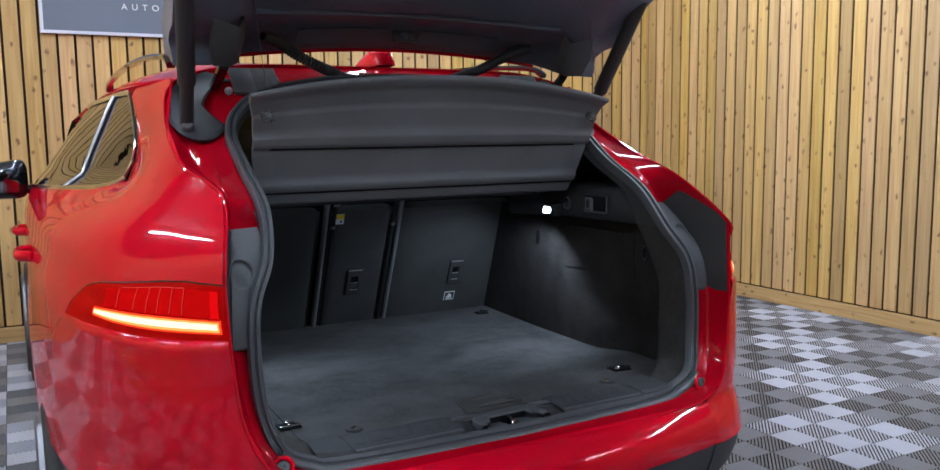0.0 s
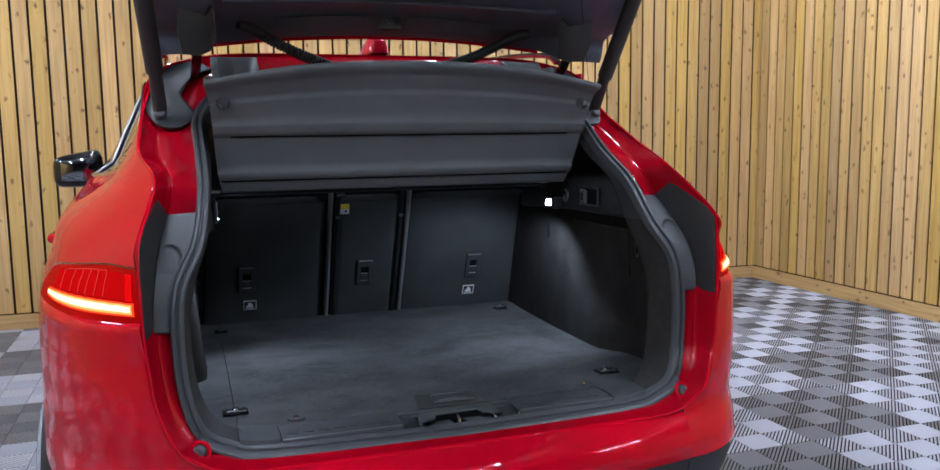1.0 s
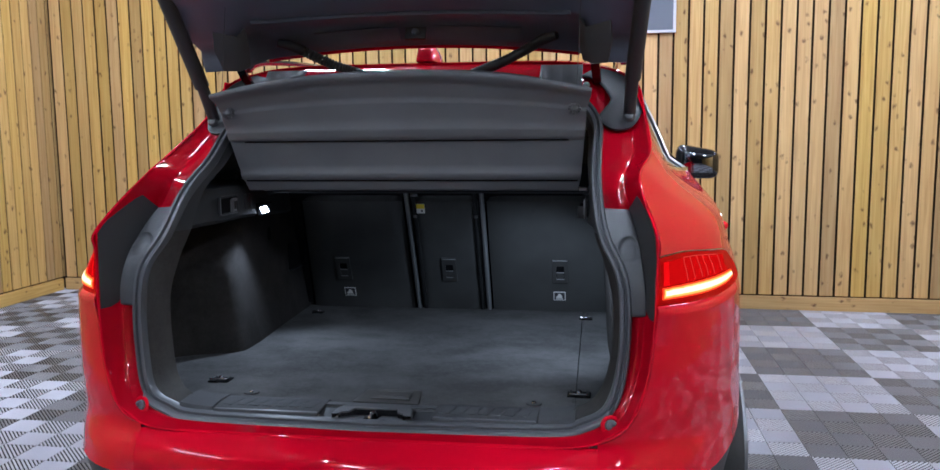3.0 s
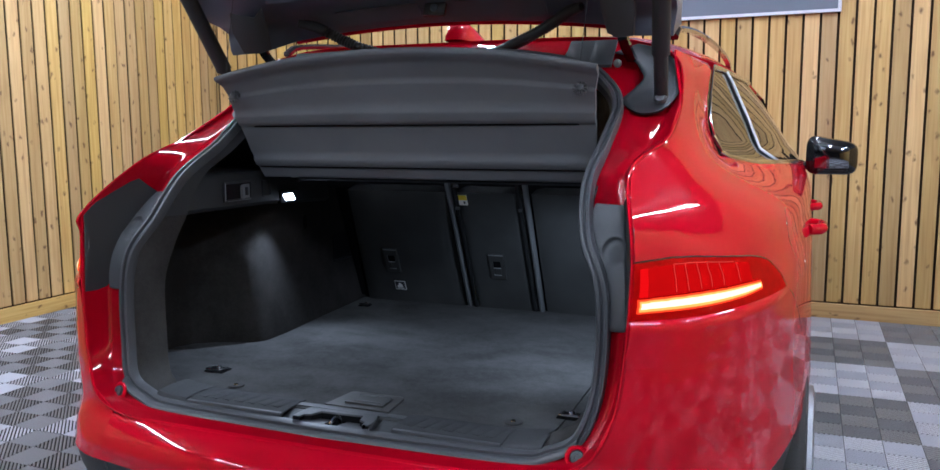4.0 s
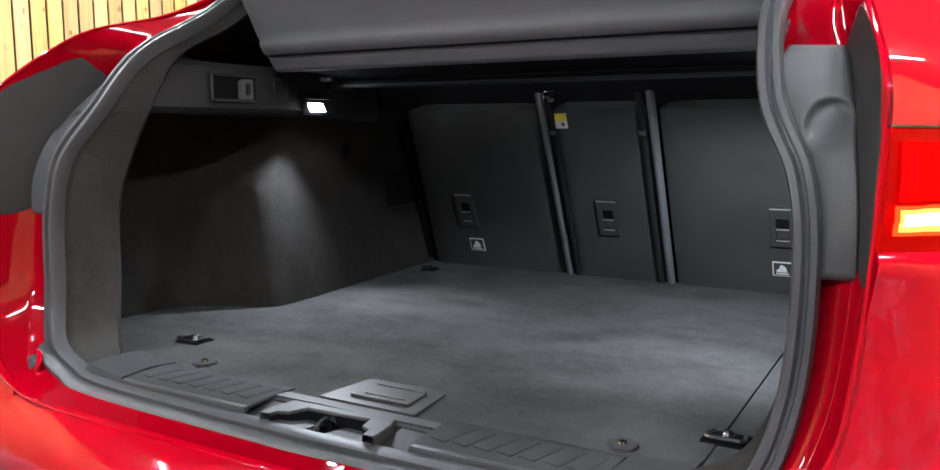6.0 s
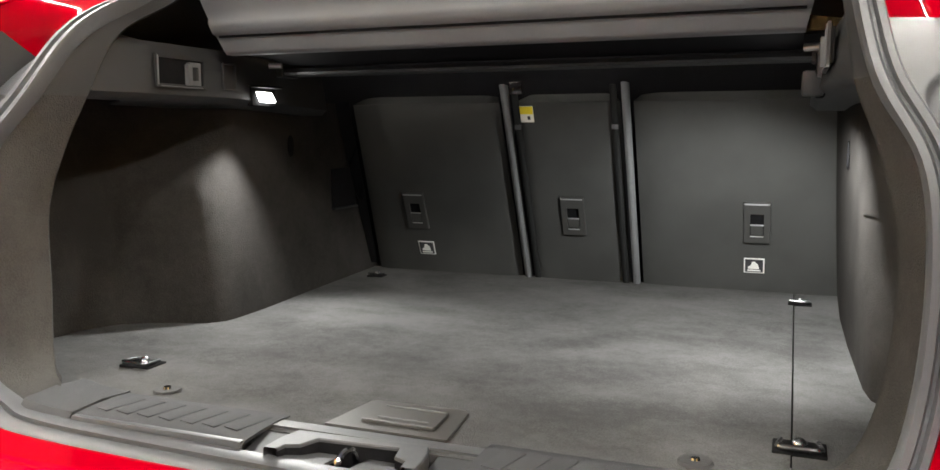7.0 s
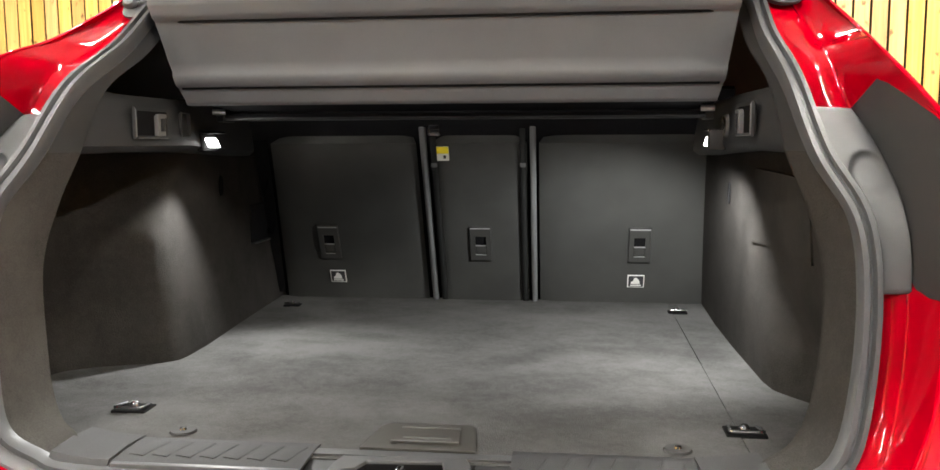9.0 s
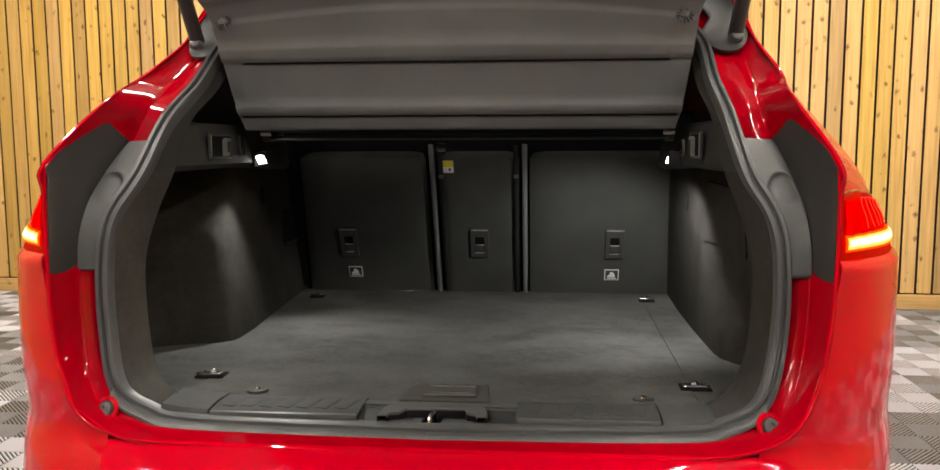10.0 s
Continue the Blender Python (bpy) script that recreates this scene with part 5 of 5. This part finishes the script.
part("socket_ring", lathe([(0.0135, 0.006), (0.0165, 0.0075), (0.0135, 0.0085)], 22, pose(ledge_x(0.48), 0.478, 1.205, 0, -90, 0)), chrome, sock)


def hook_hole(y, z, s):
    x = wall_x(y, z, s)
    m = pose(s * (x - 0.001), y, z, 0, -90 * s, 0)
    # rims near the boot lamps are blackened to take down the lamplight
    t = part("net_eye", lathe([(0.0095, 0.0), (0.0105, 0.0022), (0.0125, 0.0026), (0.0135, 0.0)], 18, m @ Matrix.Diagonal((1.7, 0.75, 1, 1))), plastic if y < 0.4 else dark_void, car)
    # flat near-black disc: the eye's inner shade is painted, there is no hole
    part("eye_shade", lathe([(0.0, 0.0012), (0.0103, 0.0012), (0.0103, 0.0006), (0.0, 0.0006)], 14, m @ Matrix.Diagonal((1.7, 0.75, 1, 1))), dark_void, t)


for y, z, s in ((0.748, 1.086, -1), (0.20, 1.058, -1), (0.714, 1.077, 1), (0.222, 1.078, 1)):
    hook_hole(y, z, s)


def pocket_flap():
    c = [(0.272, 0.996), (0.265, 1.12), (0.575, 1.13), (0.575, 0.996)]
    rows = []
    for f in np.linspace(0, 1, 6):
        row = []
        for g in np.linspace(0, 1, 12):
            y = (c[0][0] * (1 - g) + c[3][0] * g) * (1 - f) + (c[1][0] * (1 - g) + c[2][0] * g) * f
            z = (c[0][1] * (1 - g) + c[3][1] * g) * (1 - f) + (c[1][1] * (1 - g) + c[2][1] * g) * f
            row.append((wall_x(y, z, 1) - 0.0035, y, z))
        rows.append(row)
    return loft(rows, flip=True)


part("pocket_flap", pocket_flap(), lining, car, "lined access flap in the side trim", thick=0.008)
b = block(0.006, 0.105, 0.092, bevel=0.002)
bmesh.ops.translate(b, vec=(-(wall_x(0.96, 0.985, -1) - 0.002), 0.962, 0.986), verts=b.verts)
pk = part("side_net_pocket", b, dark_void, car)
b = block(0.012, 0.108, 0.004, bevel=0.0012)
bmesh.ops.translate(b, vec=(-(wall_x(0.96, 0.94, -1) - 0.006), 0.962, 0.940), verts=b.verts)
part("pocket_edge", b, plastic, pk)
part("seat_belt", loft([[(x, seat_y(z) + 0.004, z) for x in (b, a)] for z, a, b in ((1.185, -0.490, -0.526), (1.0, -0.501, -0.529), (0.79, -0.515, -0.533))]), black_gloss, car, thick=0.002)


def quarter_trim(s):
    rows = []
    for z in np.linspace(1.19, 1.535, 12):
        y0 = float(np.interp(z, [1.24, 1.36, 1.45, 1.54], [0.36, 0.46, 0.62, 0.70]))
        # the right side is stretched past the windows, added to block the view out
        y1 = float(np.interp(z, [1.31, 1.36, 1.56], [1.45, 1.02, 1.20])) if s < 0 else 2.75
        rows.append([(side_x(y, z) - 0.045, y, z) for y in np.linspace(y0, y1, 8)])
    return flipped(loft(rows), s)


both("quarter_trim", quarter_trim, plastic, car, thick=0.004)

# cabin shell, seen only through gaps: headliner, and added near-black sheets for shade
part("headliner", loft([[(u * 0.60, y, 1.535 + 0.05 * (1 - u * u)) for u in np.linspace(-1, 1, 9)] for y in np.linspace(0.70, 2.6, 8)]), headliner, car, thick=0.01)
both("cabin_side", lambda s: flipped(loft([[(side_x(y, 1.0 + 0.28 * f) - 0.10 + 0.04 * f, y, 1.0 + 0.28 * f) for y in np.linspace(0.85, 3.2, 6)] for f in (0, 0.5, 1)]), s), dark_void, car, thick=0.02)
# near-black sheet behind the seat tops, painting the load cover's shadow band
part("seat_top_shade", loft([[(x, seat_y(z) + 0.07, z) for x in np.linspace(-0.58, 0.58, 5)] for z in (0.75, 1.0, 1.30)]), dark_void, car, thick=-0.02)
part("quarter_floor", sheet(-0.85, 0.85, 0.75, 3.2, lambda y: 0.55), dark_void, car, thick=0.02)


def wheel(x, y, s):
    m = pose(x, y, 0.365, 0, 90 * s, 0)
    w = part("wheel", lathe([(0.22, -0.12), (0.34, -0.12), (0.362, -0.09), (0.365, 0.0), (0.362, 0.09), (0.34, 0.12), (0.285, 0.125), (0.278, 0.10)], 40, m), tyre_rubber, car, "black tyre on a pale alloy rim")
    part("rim", lathe([(0.286, 0.100), (0.284, 0.138), (0.270, 0.142), (0.255, 0.125), (0.23, 0.06), (0.0, 0.05)], 40, m), alloy, w)
    for k in range(10):
        q = block(0.20, 0.026, 0.02, (0.15, 0, 0.105), 0.004)
        bmesh.ops.transform(q, matrix=m @ Matrix.Rotation(k * math.pi / 5, 4, "Z"), verts=q.verts)
        part("spoke", q, alloy, w)


for y in (0.97, 3.84):
    for s in (-1, 1):
        wheel(s * 0.825, y, s)

# ---------------------------------------------------------------- pieces of walls and floor
PITCH, SLAT = 0.1136, 0.0972


def slat_mesh(h):
    bm = block(SLAT, 0.012, h, bevel=0.0045, seg=2)
    me = bpy.data.meshes.new("slat")
    bm.to_mesh(me)
    bm.free()
    me.materials.append(pine)
    return me


def slats():
    z0, z1 = 0.112, HIGH - 0.01
    me = slat_mesh(z1 - z0)
    rng = random.Random(5)
    zc = (z0 + z1) / 2
    for wall, a, b in (("wall_north", X_LEFT, X_RIGHT), ("wall_west", Y_FRONT, Y_BACK + 0.16), ("wall_east", Y_FRONT, Y_BACK - 0.17)):
        n = int(round((b - a) / PITCH - 0.7)) + 1
        for i in range(n):
            u = a + (i + 0.7) * PITCH
            ob = new("slat", me)
            ob.parent = WALLS[wall]
            j = rng.uniform(-0.002, 0.002)
            tw = rng.uniform(-0.6, 0.6)
            if wall == "wall_north":
                ob.matrix_basis = pose(u, 0.006 + j, zc, 0, 0, tw)
            elif wall == "wall_west":
                ob.matrix_basis = pose(X_LEFT - 0.006 + j, u, zc, 0, 0, 90 + tw)
            else:
                ob.matrix_basis = pose(X_RIGHT + 0.006 + j, u, zc, 0, 0, 90 + tw)


slats()

TILE, CELLS, RIB = 0.628, 4, 0.0150


def clip(poly, nx, ny, d):
    """The part of a flat outline where nx * x + ny * y <= d."""
    out = []
    for (ax, ay), (bx, by) in zip(poly, poly[1:] + poly[:1]):
        fa, fb = nx * ax + ny * ay - d, nx * bx + ny * by - d
        if fa <= 0:
            out.append((ax, ay))
        if fa * fb < 0:
            t = fa / (fa - fb)
            out.append((ax + t * (bx - ax), ay + t * (by - ay)))
    return out


def tile_faces():
    """One tile: cells of slanting rounded bars over slots, turned the other way in every second cell."""
    verts, faces = [], []
    q = TILE / CELLS
    g = 0.0015
    r = math.sqrt(0.5)
    for a in range(CELLS):
        for b in range(CELLS):
            x0, y0 = a * q - TILE / 2, b * q - TILE / 2
            square = [(x0 + g, y0 + g), (x0 + q - g, y0 + g), (x0 + q - g, y0 + q - g), (x0 + g, y0 + q - g)]
            cx, cy = x0 + q / 2, y0 + q / 2
            nx, ny = (r, -r) if (a + b) % 2 else (r, r)
            mid = nx * cx + ny * cy
            for k in range(-9, 10):
                c = mid + k * RIB
                # a rounded bar: a flat crown between two falling flanks
                for lo, hi in ((-0.30, -0.14), (-0.14, 0.14), (0.14, 0.30)):
                    shape = clip(clip(square, nx, ny, c + hi * RIB), -nx, -ny, -(c + lo * RIB))
                    if len(shape) < 3:
                        continue
                    o = len(verts)
                    for x, y in shape:
                        off = abs(nx * x + ny * y - c) / RIB
                        verts.append((x, y, -0.0038 * max(0.0, (off - 0.14) / 0.16)))
                    faces.append(tuple(range(o, o + len(shape))))
    return verts, faces


def tiles():
    v, f = tile_faces()
    meshes = []
    for mat in (tile_light, tile_dark):
        me = bpy.data.meshes.new("tile")
        me.from_pydata(v, [], f)
        me.materials.append(mat)
        meshes.append(me)
    x_first, y_first = 2.06 + TILE / 2, 1.854 - TILE / 2
    cells = []
    for i in range(-20, 20):
        for j in range(-30, 20):
            x, y = x_first + i * TILE, y_first + j * TILE
            if X_LEFT - 0.3 < x < X_RIGHT + 0.3 and Y_FRONT - 0.3 < y < Y_BACK + 0.5:
                cells.append((abs(y - 2.2), x, y, (i + j + 1) % 2))
    cells.sort()
    rest = {0: ([], []), 1: ([], [])}
    for k, (_, x, y, dark) in enumerate(cells):
        if k < 300:
            ob = new("tile", meshes[dark])
            ob.parent = WALLS["floor"]
            ob.location = (x, y, 0)
        else:
            vs, fs = rest[dark]
            o = len(vs)
            vs += [(a + x, b + y, c) for a, b, c in v]
            fs += [tuple(o + t for t in q) for q in f]
    for dark, (vs, fs) in rest.items():
        if not vs:
            continue
        me = bpy.data.meshes.new("further_tiles")
        me.from_pydata(vs, [], fs)
        me.materials.append((tile_light, tile_dark)[dark])
        ob = new("further_tiles", me)
        ob.parent = WALLS["floor"]
        tagged(ob, kind="stuff")


tiles()
